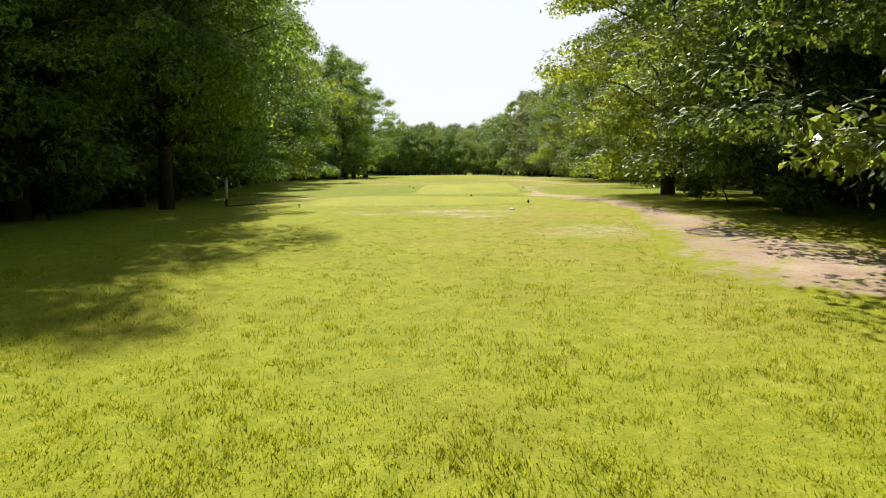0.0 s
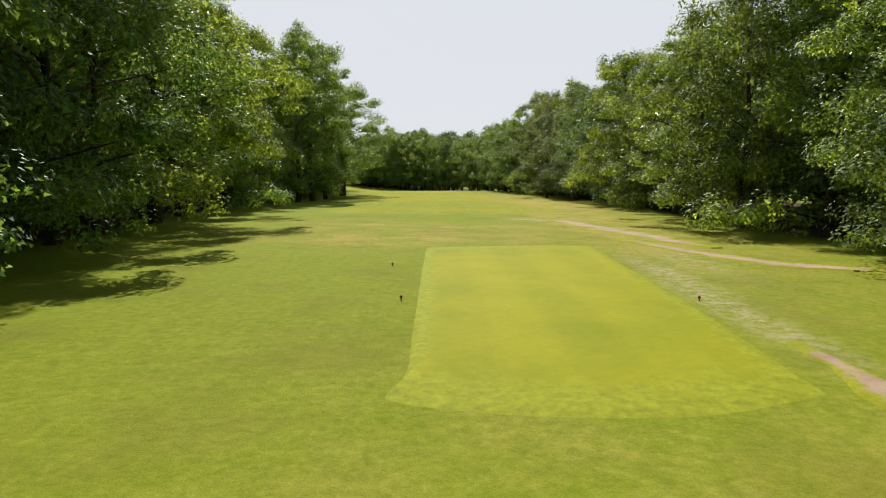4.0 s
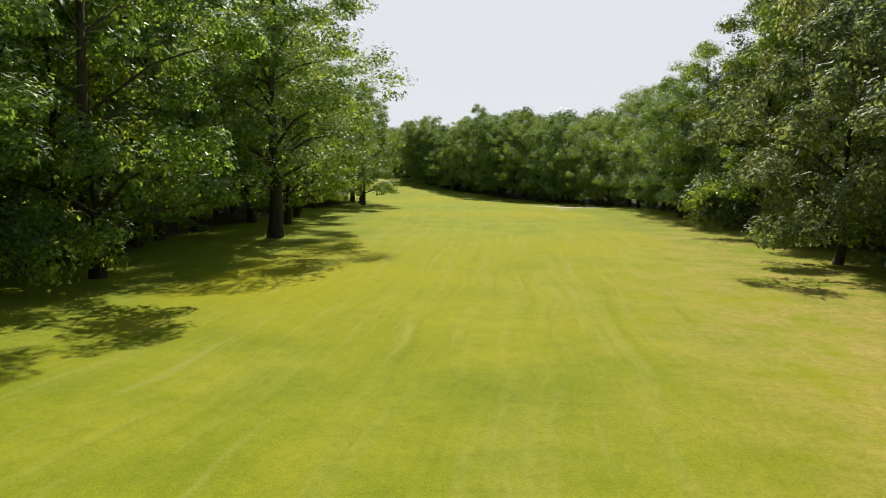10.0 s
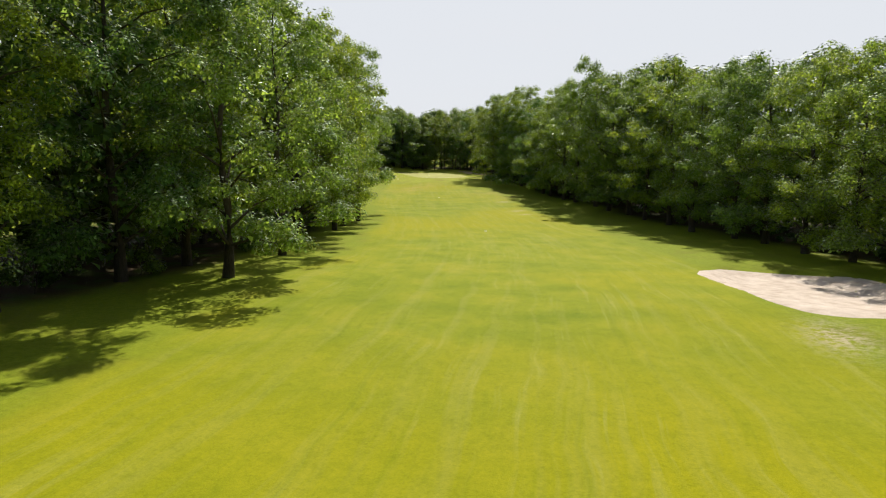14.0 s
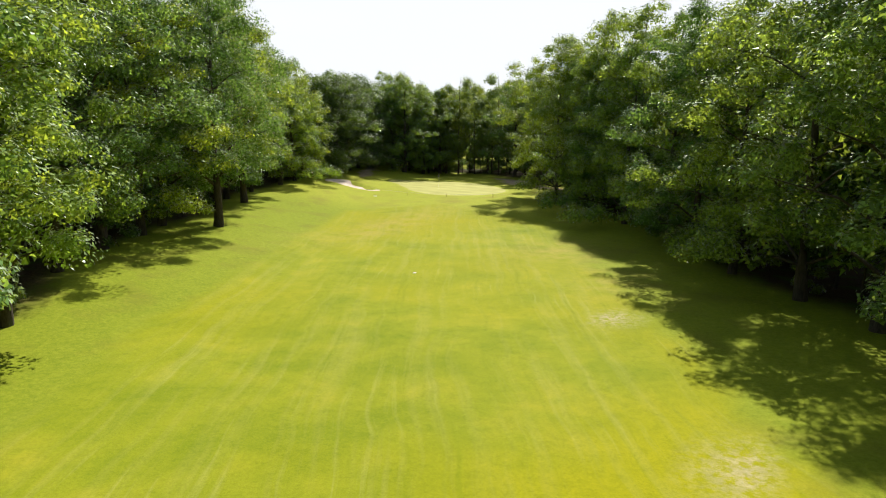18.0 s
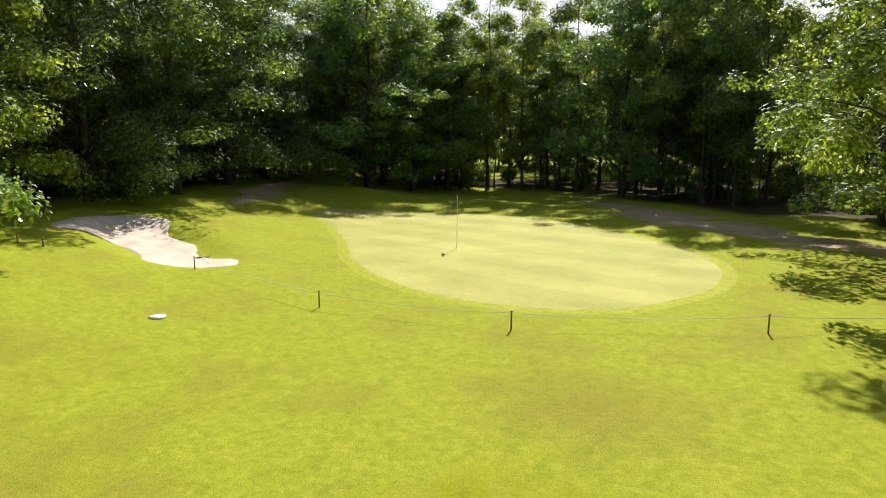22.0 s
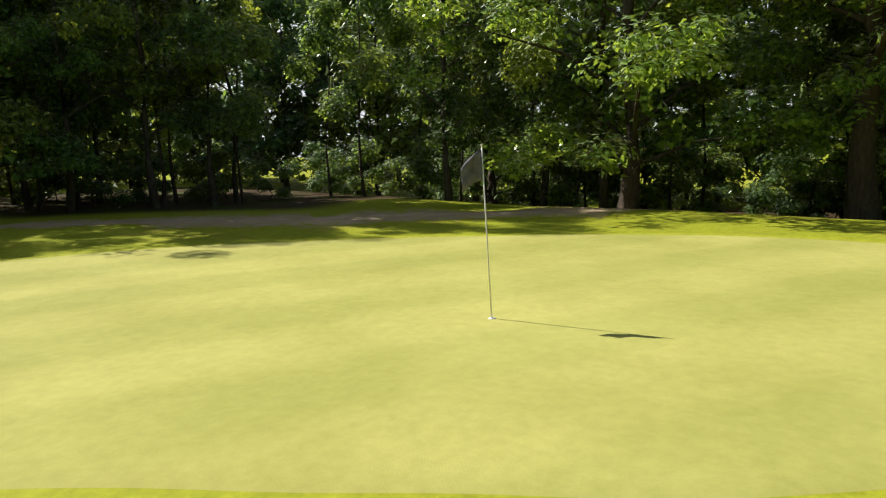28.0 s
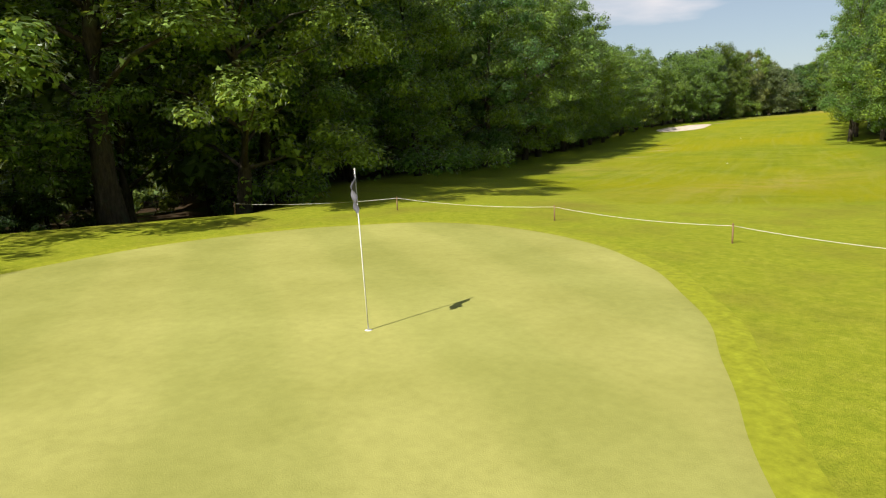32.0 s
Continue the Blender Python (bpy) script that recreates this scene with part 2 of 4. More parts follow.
def turf_material(name, dark, light, way, width, start, amount, edge=None):
    """Short turf mown in straight stripes: they run across way, are width wide and one begins at start."""
    n = Net(name)
    p = n.coord()
    mid, fine, blade = n.noise(p, 0.45, 4), n.noise(p, 6.0, 5, 0.7), n.noise(p, 60.0, 2, 0.8)
    color = n.ramp(mid, [(0.3, dark), (0.7, light)])
    dot = n.nodes.new("ShaderNodeVectorMath")
    dot.operation = "DOT_PRODUCT"
    dot.inputs[1].default_value = (*way, 0)
    n.join(p, dot.inputs[0])
    sway = n.nodes.new("ShaderNodeMath")
    sway.operation = "MULTIPLY_ADD"
    sway.inputs[1].default_value = 0.5
    n.join(n.noise(p, 0.6, 3), sway.inputs[0])
    n.join(dot.outputs["Value"], sway.inputs[2])
    wave = n.nodes.new("ShaderNodeMath")
    wave.operation = "MULTIPLY_ADD"
    wave.inputs[1].default_value, wave.inputs[2].default_value = math.pi / width, -math.pi / width * (start + 0.25)
    n.join(sway.outputs["Value"], wave.inputs[0])
    sine = n.nodes.new("ShaderNodeMath")
    sine.operation = "SINE"
    n.join(wave.outputs["Value"], sine.inputs[0])
    half = n.nodes.new("ShaderNodeMath")
    half.operation = "MULTIPLY_ADD"
    half.inputs[1].default_value, half.inputs[2].default_value = 0.5, 0.5
    n.join(sine.outputs["Value"], half.inputs[0])
    color = n.mix(amount, color, n.ramp(half.outputs["Value"], [(0.3, (0.70, 0.77, 0.60)), (0.7, (1.12, 1.09, 1.10))]), "MULTIPLY")
    color = n.mix(0.3, color, n.ramp(fine, [(0.3, (0.7, 0.72, 0.6)), (0.7, (1.25, 1.22, 1.2))]), "MULTIPLY")
    worn = n.ramp(n.noise(p, 1.4, 6, 0.7), [(0.58, (0, 0, 0)), (0.75, (0.3, 0.3, 0.3))])
    color = n.mix(worn, color, tuple(v * 0.72 for v in dark))
    if edge:
        grow = n.nodes.new("ShaderNodeMath")
        grow.operation = "MULTIPLY_ADD"
        grow.inputs[1].default_value = 0.5
        n.join(n.noise(p, 1.8, 6, 0.75), grow.inputs[0])
        n.join(n.attribute("rim"), grow.inputs[2])
        color = n.mix(n.ramp(grow.outputs["Value"], ramp01(0.86, 1.12)), color, n.ramp(fine, [(0.3, tuple(v * 0.75 for v in edge)), (0.7, tuple(v * 1.3 for v in edge))]))
    return n.surface(color, 0.8, n.bump(blade, 0.25, 0.012), 0.06)


def soil_material(name, a, b, c, spots, grown=False):
    n = Net(name)
    p = n.coord()
    color = n.ramp(n.noise(p, 1.3, 6, 0.65), [(0.3, a), (0.55, b), (0.75, c)])
    color = n.mix(n.ramp(n.noise(p, 22.0, 4, 0.75), ramp01(0.56, 0.72)), color, spots)
    if grown:
        edge = n.nodes.new("ShaderNodeMath")
        edge.operation = "ADD"
        n.join(n.attribute("rim"), edge.inputs[0])
        more = n.nodes.new("ShaderNodeMath")
        more.operation = "MULTIPLY_ADD"
        more.inputs[1].default_value, more.inputs[2].default_value = 2.6, -1.3
        n.join(n.noise(p, 2.6, 6, 0.75), more.inputs[0])
        n.join(more.outputs["Value"], edge.inputs[1])
        turf = n.ramp(n.noise(p, 8.0, 5, 0.7), [(0.3, (0.200, 0.225, 0.006)), (0.7, (0.300, 0.300, 0.025))])
        color = n.mix(n.ramp(edge.outputs["Value"], [(0.0, (0, 0, 0)), (0.5, (1, 1, 1))]), color, turf)
    return n.surface(color, 0.95, n.bump(n.noise(p, 14.0, 6, 0.7), 0.7, 0.04), 0.1)


def leaf_material(name, dark, light, through_col, shine=0.12):
    """Thin leaves: they reflect, let light through and shine a little."""
    n = Net(name)
    info = n.nodes.new("ShaderNodeObjectInfo")
    geo = n.nodes.new("ShaderNodeNewGeometry")
    color = n.ramp(geo.outputs["Random Per Island"], [(0.0, tuple(u * 0.8 for u in dark)), (0.55, tuple((u + 2 * v) / 3 for u, v in zip(dark, light))), (1.0, tuple(v * 1.5 for v in light))])
    tint = n.ramp(info.outputs["Random"], [(0.0, (0.62, 0.74, 0.85)), (0.5, (1, 1, 1)), (1.0, (1.3, 1.15, 0.85))])
    color = n.mix(1.0, color, tint, "MULTIPLY")
    back = n.mix(1.0, n.ramp(geo.outputs["Random Per Island"], [(0.0, tuple(v * 0.35 for v in through_col)), (0.6, tuple(v * 0.75 for v in through_col)), (1.0, tuple(v * 1.3 for v in through_col))]), tint, "MULTIPLY")
    diffuse, trans = n.add("ShaderNodeBsdfDiffuse"), n.add("ShaderNodeBsdfTranslucent")
    gloss = n.add("ShaderNodeBsdfGlossy", Roughness=0.6)
    gloss.inputs["Color"].default_value = (0.62, 0.66, 0.60, 1)
    n.join(color, diffuse.inputs["Color"])
    n.join(back, trans.inputs["Color"])
    both, all3 = n.nodes.new("ShaderNodeMixShader"), n.nodes.new("ShaderNodeMixShader")
    both.inputs["Fac"].default_value = 0.42
    n.join(diffuse.outputs["BSDF"], both.inputs[1])
    n.join(trans.outputs["BSDF"], both.inputs[2])
    fres = n.add("ShaderNodeFresnel", IOR=1.0 + shine)
    n.join(fres.outputs["Fac"], all3.inputs["Fac"])
    n.join(both.outputs["Shader"], all3.inputs[1])
    n.join(gloss.outputs["BSDF"], all3.inputs[2])
    n.join(all3.outputs["Shader"], n.out.inputs["Surface"])
    return n.mat


def bark_material(name, a, b):
    n = Net(name)
    p = n.local((5, 5, 0.9))
    f = n.noise(p, 3.0, 6, 0.7)
    color = n.ramp(f, [(0.3, a), (0.7, b)])
    color = n.mix(n.ramp(n.noise(n.local(), 1.1, 4), ramp01(0.55, 0.7)), color, (0.085, 0.100, 0.055))
    return n.surface(color, 0.9, n.bump(f, 0.9, 0.05), 0.15)


def plain_material(name, a, b, scale=20.0, rough=0.6, metal=0.0, spec=0.4):
    n = Net(name)
    f = n.noise(n.local(), scale, 5, 0.65)
    return n.surface(n.ramp(f, [(0.3, a), (0.7, b)]), rough, n.bump(f, 0.25, 0.004), spec, metal)


GROUND = ground_material()
GREEN = turf_material("putting_green_turf", (0.302, 0.300, 0.082), (0.382, 0.374, 0.116), (0.355, 0.935), 1.52, 272.05, 0.24)
TEE = turf_material("mown_tee_turf", (0.215, 0.240, 0.008), (0.290, 0.288, 0.012), (1, 0), 1.1, 0.0, 0.2, (0.235, 0.260, 0.017))
COLLAR = turf_material("mown_collar_turf", (0.232, 0.252, 0.020), (0.300, 0.302, 0.036), (0.355, 0.935), 1.0, 0.0, 0.15, (0.265, 0.285, 0.022))
SAND = soil_material("bunker_sand", (0.41, 0.33, 0.265), (0.56, 0.475, 0.40), (0.67, 0.585, 0.505), (0.45, 0.365, 0.295))
DIRT = soil_material("bare_dirt", (0.30, 0.20, 0.14), (0.44, 0.325, 0.245), (0.56, 0.45, 0.365), (0.22, 0.155, 0.09), True)
LEAF_OAK = leaf_material("oak_leaves", (0.070, 0.132, 0.034), (0.168, 0.272, 0.074), (0.450, 0.600, 0.075))
LEAF_LIME = leaf_material("hornbeam_leaves", (0.080, 0.148, 0.030), (0.194, 0.294, 0.062), (0.560, 0.710, 0.075))
LEAF_BEECH = leaf_material("beech_leaves", (0.073, 0.125, 0.028), (0.159, 0.234, 0.052), (0.540, 0.690, 0.080))
LEAF_ASH = leaf_material("thin_ash_leaves", (0.078, 0.125, 0.042), (0.156, 0.224, 0.079), (0.560, 0.710, 0.095))
# darker copy of the beech leaves: shade put into the colour
LEAF_SHADE = leaf_material("shade_darkened_leaves", (0.046, 0.084, 0.023), (0.096, 0.146, 0.044), (0.290, 0.400, 0.050))
LEAF_GREY = leaf_material("willow_leaves", (0.094, 0.121, 0.050), (0.176, 0.209, 0.094), (0.420, 0.490, 0.130))
LEAF_DARK = leaf_material("ash_leaves", (0.060, 0.103, 0.035), (0.125, 0.190, 0.063), (0.400, 0.530, 0.075))
BARK = bark_material("rough_bark", (0.030, 0.024, 0.018), (0.105, 0.085, 0.065))
BLADE = leaf_material("grass_blades", (0.200, 0.240, 0.010), (0.290, 0.320, 0.014), (0.50, 0.54, 0.016), 0.08)
WOOD = plain_material("weathered_wood", (0.16, 0.09, 0.045), (0.30, 0.19, 0.10), 30.0, 0.8)
ROPE = plain_material("pale_rope", (0.60, 0.57, 0.48), (0.78, 0.75, 0.68), 60.0, 0.9)
WHITE = plain_material("white_paint", (0.66, 0.66, 0.63), (0.82, 0.82, 0.80), 12.0, 0.45)
CLOTH = plain_material("grey_navy_cloth", (0.05, 0.05, 0.068), (0.17, 0.17, 0.20), 9.0, 0.85)
RED = plain_material("red_paint", (0.30, 0.020, 0.015), (0.45, 0.035, 0.025), 15.0, 0.4)
BLACK = plain_material("black_plastic", (0.012, 0.012, 0.012), (0.035, 0.035, 0.035), 25.0, 0.5)


# ---- the lie of the land ----
LAND_Y = [-60, 0, 20, 27, 33, 43, 56, 66, 98, 116, 129, 154, 184, 206, 226, 245, 282, 305, 330, 420]
LAND_Z = [.3, .15, .12, -.1, -.55, -.85, -1.3, -1.6, -2.9, -3.8, -4.3, -5.3, -6.4, -8.0, -9.2, -9.8, -10.2, -9.55, -9.6, -9.6]
MID_Y = [0, 60, 110, 140, 165, 200, 226, 250, 270, 290, 310, 330, 350, 420]
MID_X = [0, -1, 1, -1, -4, -12, -22, -35, -43, -52, -60, -66, -70, -80]

# the line of the front trunks on both sides of the hole
LEFT_EDGE = [(-15, -14), (-13.5, 4), (-11.5, 16), (-9.8, 24), (-12.8, 36), (-15.0, 50), (-17.3, 66), (-18.3, 82), (-18.7, 96), (-18.5, 112), (-19, 128), (-22, 142),
             (-24, 158), (-25, 172), (-25.5, 184), (-28, 197), (-34, 212), (-39.5, 226), (-50.5, 246), (-58, 258), (-65, 271), (-72.8, 285), (-77, 298), (-80, 307),
             (-83.5, 316), (-86, 324), (-89, 333), (-93, 342)]
RIGHT_EDGE = [(12, -14), (10.5, 2), (9.8, 12), (10, 20), (13.5, 30), (17, 40), (16.5, 52), (15.7, 68), (15.7, 80), (17, 94), (18.5, 114), (19, 130), (19, 144),
              (17, 164), (15.5, 180), (13.5, 198), (8, 213), (1.5, 226), (-6.5, 240), (-12.5, 252), (-18.5, 263), (-26.5, 277), (-34.5, 293), (-42.5, 306), (-42.5, 315),
              (-42.0, 325), (-49.0, 334), (-59, 340), (-66, 345.5), (-74, 346), (-81, 343), (-85, 340)]
BUNKERS = [  # middle, half-width, half-length, turn, depth
    (4.6, 196.0, 4.2, 8.0, 16, 0.55),
    (-74.0, 309.9, 2.3, 4.8, 66, 0.40),
]


def smooth(a, b, v):
    t = np.clip((v - a) / (b - a), 0, 1)
    return t * t * (3 - 2 * t)


def bunker_depth(x, y):
    out = 0.0
    for bx, by, rx, ry, turn, deep in BUNKERS:
        c, s = math.cos(radians(turn)), math.sin(radians(turn))
        u, v = ((x - bx) * c + (y - by) * s) / rx, (-(x - bx) * s + (y - by) * c) / ry
        out = out + deep * (1 - smooth(0.55, 1.12, np.sqrt(u * u + v * v)))
    return out


def bare_land(x, y):
    x, y = np.asarray(x, float), np.asarray(y, float)
    z = sum(np.interp(y + d, LAND_Y, LAND_Z) for d in (-4, -2, 0, 2, 4)) / 5
    d = np.interp(y, MID_Y, MID_X) - x
    z = z + 1.6 * smooth(7.5, 22, d) * smooth(228, 258, y) * (1 - smooth(345, 375, y))
    z = z + 0.6 * np.exp(-(((x + 78) / 5) ** 2 + ((y - 333) / 5) ** 2)) + 0.25 * np.exp(-(((x + 49.5) / 2.2) ** 2 + ((y - 331) / 3.0) ** 2))
    z = z - 1.6 * smooth(2, 15, x - np.interp(y, [300, 310, 325, 345], [-46, -52, -51, -46])) * smooth(300, 309, y) * (1 - smooth(350, 372, y))
    z = z - 0.3 * np.exp(-(((x + 9.5) / 3) ** 2 + ((y - 26.5) / 4) ** 2))
    return z + 0.05 * np.sin(0.31 * x + 0.11 * y) * np.cos(0.23 * y - 0.05 * x)


def land(x, y):
    return bare_land(x, y) - bunker_depth(x, y)


def edge_x(edge, y):
    pts = np.array([p for p in edge if True])
    order = np.argsort(pts[:, 1], kind="stable")
    return np.interp(y, pts[order, 1], pts[order, 0])


def mesh_object(name, verts, faces, material, parent=None, label="", smooth_faces=True):
    me = bpy.data.meshes.new(name)
    me.from_pydata(verts, [], faces)
    me.materials.append(material)
    if smooth_faces:
        me.polygons.foreach_set("use_smooth", [True] * len(me.polygons))
    me.update()
    ob = new(name, me)
    if parent is not None:
        ob.parent = parent
    if label:
        ob["label"] = label
    return ob


def part(name, bm, material, parent, label="", smooth_faces=True):
    me = bpy.data.meshes.new(name)
    bm.to_mesh(me)
    bm.free()
    me.materials.append(material)
    if smooth_faces:
        me.polygons.foreach_set("use_smooth", [True] * len(me.polygons))
    ob = new(name, me)
    ob.parent = parent
    if label:
        ob["label"] = label
    return ob


# ---- the ground, one sheet to the horizon ----
def build_ground():
    far = np.array([25, 60, 130, 280, 600, 1300, 2800.0])
    xs = np.concatenate([-125 - far[::-1], np.arange(-125, -85, 2.0), np.arange(-85, -48, 0.5), np.arange(-48, -6, 1.0), np.arange(-6, 7, 0.35), np.arange(7, 30, 1.0), np.arange(30, 66, 3.0), 66 + far])
    ys = np.concatenate([-30 - far[::-1], np.arange(-30, 15, 0.75), np.arange(15, 24, 0.3), np.arange(24, 60, 0.75), np.arange(60, 300, 1.0), np.arange(300, 342, 0.5), np.arange(342, 400, 2.0), 400 + far])
    gx, gy = np.meshgrid(xs, ys)
    gz = land(gx, gy)
    nx, ny = len(xs), len(ys)
    verts = np.stack([gx, gy, gz], -1).reshape(-1, 3)
    idx = np.arange(nx * ny).reshape(ny, nx)
    faces = np.stack([idx[:-1, :-1], idx[:-1, 1:], idx[1:, 1:], idx[1:, :-1]], -1).reshape(-1, 4)
    ob = mesh_object("ground", verts.tolist(), faces.tolist(), GROUND)
    x, y = verts[:, 0], verts[:, 1]
    mid = np.interp(y, MID_Y, MID_X)
    mid_soft = sum(np.interp(y + d, MID_Y, MID_X) for d in range(-14, 15, 2)) / 15
    wob = 1.2 * np.sin(0.21 * y + 0.6) + 0.8 * np.sin(0.53 * y + 1.9)
    half = np.interp(y, [-30, 75.5, 78.5, 110, 160, 200, 260, 290, 304, 330], [-6, -6, 9.5, 11.5, 11.5, 12, 12, 11, -6, -6])
    rough = smooth(-0.6, 0.6, np.abs(x - mid + 0.2 * wob) - half)
    left, right = edge_x(LEFT_EDGE, y), edge_x(RIGHT_EDGE[:27], y)
    wood = np.maximum(smooth(-0.5, 2.5, left - x + wob * 0.6 - 0.5), smooth(-0.5, 2.5, x - right + wob * 0.6 - 0.5))
    back = smooth(0, 3, y - np.interp(x, [-95, -88, -79, -67, -59, -52], [338, 346, 349, 345, 339, 332]) + 0.5 * wob)
    wood = np.maximum(wood * (y < 334), back * (y >= 325))
    wood = wood * (1 - smooth(22, 30, left - x)) * (1 - smooth(22, 30, x - right) * (y < 330))
    wood = np.where((y > 362) | (x > 46), 0, wood)
    wood = np.where((x > -48) & (y > 318), wood * (1 - smooth(12, 16, x - right)), wood)
    spot = lambda bx, by, rx, ry: np.exp(-(((x - bx) / rx) ** 2 + ((y - by) / ry) ** 2))
    dry = np.clip(0.9 * spot(3.5, 15, 4, 8) + 0.8 * spot(-6, 28, 3, 3) + 0.9 * spot(9, 60, 5, 14) + 0.95 * spot(-3, 58, 6, 4) + 0.8 * spot(-5, 66, 4, 4) + 0.7 * spot(1.5, 64, 2.5, 3) + 0.9 * spot(12, 115, 6, 25) + 0.9 * spot(8.5, 74, 3, 7) + 0.9 * spot(12.5, 94, 3.5, 16)
                  + 0.55 * spot(14, 150, 6, 20) + 0.6 * spot(-54, 283, 3, 12) + 0.6 * spot(-36, 277, 3, 5) + 0.5 * spot(-30, 268, 2, 4) + 0.35 * spot(2, 30, 7, 10), 0, 1)
    bare = np.clip(1.2 * spot(-0.15, 19.3, 0.75, 0.32) + 1.1 * spot(0.75, 19.35, 0.5, 0.26) + spot(-0.3, 18.75, 0.35, 0.2) + 0.9 * spot(-1.8, 18.6, 0.4, 0.2) + 0.8 * spot(0.85, 17.75, 0.8, 0.35) + 0.8 * spot(-2.6, 19.1, 0.4, 0.2) + 0.8 * spot(0.3, 18.3, 0.4, 0.2) + 0.7 * spot(1.6, 18.9, 0.5, 0.3) + 0.8 * spot(3.4, 14.5, 1.2, 0.9)
                   + 0.8 * spot(3.4, 27.6, 0.8, 0.6) + 0.7 * spot(-3.2, 30.8, 1.2, 0.7) + 0.7 * spot(5.4, 41, 0.45, 4) + 0.6 * spot(6.0, 47, 0.5, 4) + 0.6 * spot(7.6, 50, 0.6, 4) + 0.9 * spot(4.4, 71.4, 0.8, 0.5) + spot(5.4, 70.9, 0.7, 0.5) + spot(6.4, 69.4, 0.9, 0.7) + 0.8 * spot(8.3, 62.5, 0.7, 1.6) + 0.9 * spot(-28.7, 259.8, 0.7, 1.2) + 0.8 * spot(-21.1, 241.4, 0.6, 0.8) + 0.8 * spot(-23.3, 246.5, 0.7, 1.6) + 0.9 * spot(4.0, 182.2, 1.0, 2.2) + 0.6 * spot(11, 106, 0.9, 2) + 0.5 * spot(11.5, 88, 1.2, 2), 0, 1)
    for name, values in (("bare", bare), ("rough", rough), ("wood", wood), ("dry", dry), ("across", x - mid_soft), ("semi", smooth(28, 31, y) * (1 - smooth(286, 298, y)))):
        ob.data.attributes.new(name, "FLOAT", "POINT").data.foreach_set("value", np.asarray(values, np.float32))
    tagged(ob, "rolling golf course ground of mown and rough grass with woodland floor", "ground", kind="structure")
    return ob


build_ground()


def spline_loop(points, count):
    """A smooth closed line through a few plan points."""
    p = np.array(points, float)
    t = np.linspace(0, len(p), count, endpoint=False)
    i, f = t.astype(int), (t % 1)[:, None]
    a, b, c, d = (p[(i + k) % len(p)] for k in (-1, 0, 1, 2))
    return 0.5 * (2 * b + (c - a) * f + (2 * a - 5 * b + 4 * c - d) * f**2 + (3 * b - a - 3 * c + d) * f**3)


def patch(name, points, material, lift, rings=14, count=120, ragged=0.0, seed=1, crown=0.0):
    """A piece of ground with its own outline, lying on the land, its rim turned down into it."""
    rng = np.random.default_rng(seed)
    rim = spline_loop(points, count)
    centre = rim.mean(0)
    if ragged:
        wave = sum(rng.normal(0, 1) * np.sin(np.arange(count) * 2 * np.pi * k / count + rng.uniform(0, 6.3)) / k**0.6 for k in range(5, 26))
        rim = rim + (rim - centre) / np.linalg.norm(rim - centre, axis=1)[:, None] * (ragged * wave / 3)[:, None]
    verts, faces = [(*centre, float(land(*centre)) + lift + crown)], []
    for r in range(1, rings + 1):
        f = r / rings
        ring = centre + (rim - centre) * f
        drop = lift if r < rings else -0.03
        z = land(ring[:, 0], ring[:, 1]) + drop + crown * (1 - f**3)
        verts += np.column_stack([ring, z]).tolist()
    for k in range(count):
        faces.append((0, 1 + k, 1 + (k + 1) % count))
    for r in range(rings - 1):
        a, b = 1 + r * count, 1 + (r + 1) * count
        faces += [(a + k, b + k, b + (k + 1) % count, a + (k + 1) % count) for k in range(count)]
    ob = mesh_object(name, verts, faces, material)
    rim_share = np.concatenate([[0.0], np.repeat(np.arange(1, rings + 1) / rings, count)])
    ob.data.attributes.new("rim", "FLOAT", "POINT").data.foreach_set("value", (0.9 * rim_share**2).astype(np.float32))
    return ob


green = patch("putting_green", [(-75.8, 322.4), (-73.0, 320.4), (-70.9, 317.8), (-68.5, 314.8), (-66.5, 311.9), (-63.6, 309.0), (-60.6, 307.3), (-57.4, 306.9), (-54.9, 308.0),
                                (-53.2, 311.2), (-53.0, 315.0), (-54.5, 318.8), (-57.6, 322.6), (-62.0, 326.4), (-67.5, 328.6), (-73.0, 328.0), (-76.2, 325.6)],
              GREEN, 0.025, rings=22, count=360, ragged=0.10)
GREEN_RIM = np.array([tuple(v.co[:2]) for v in green.data.vertices][-360:])
along_rim = np.roll(GREEN_RIM, -4, 0) - np.roll(GREEN_RIM, 4, 0)
outward = np.column_stack([along_rim[:, 1], -along_rim[:, 0]]) / np.linalg.norm(along_rim, axis=1)[:, None]
outward *= np.sign(((GREEN_RIM - GREEN_RIM.mean(0)) * outward).sum(1).mean())
collar = patch("green_collar", GREEN_RIM + outward * 0.45, COLLAR, 0.012, rings=22, count=360)
tagged(collar, "narrow collar of mown grass round the putting green", "collar", kind="structure")
tagged(green, "pale close-mown putting green with faint mowing stripes", "putting green", kind="structure")

tee_low = patch("tee_ground", [(-4.3, 20.6), (-4.6, 22.5), (-4.3, 26.8), (-2.0, 27.5), (1.2, 27.5), (3.2, 26.9), (3.2, 22.5), (2.4, 21.2), (0, 20.6)], TEE, 0.04, crown=0.02, ragged=0.1)
tagged(tee_low, "flat mown tee ground, yellow-green with worn patches", "tee", kind="structure")
tee_high = patch("tee_ground", [(-1.6, 35.2), (-1.55, 37), (-1.5, 45), (-1.4, 53.6), (-1.1, 54.4), (2.2, 54.6), (5.2, 54.4), (5.4, 53.4), (5.0, 45), (4.3, 36.4), (4.0, 35.4), (1.5, 34.6)], TEE, 0.04, crown=0.02, ragged=0.08)
tagged(tee_high, "second mown tee ground, bright green rectangle", "tee", kind="structure")


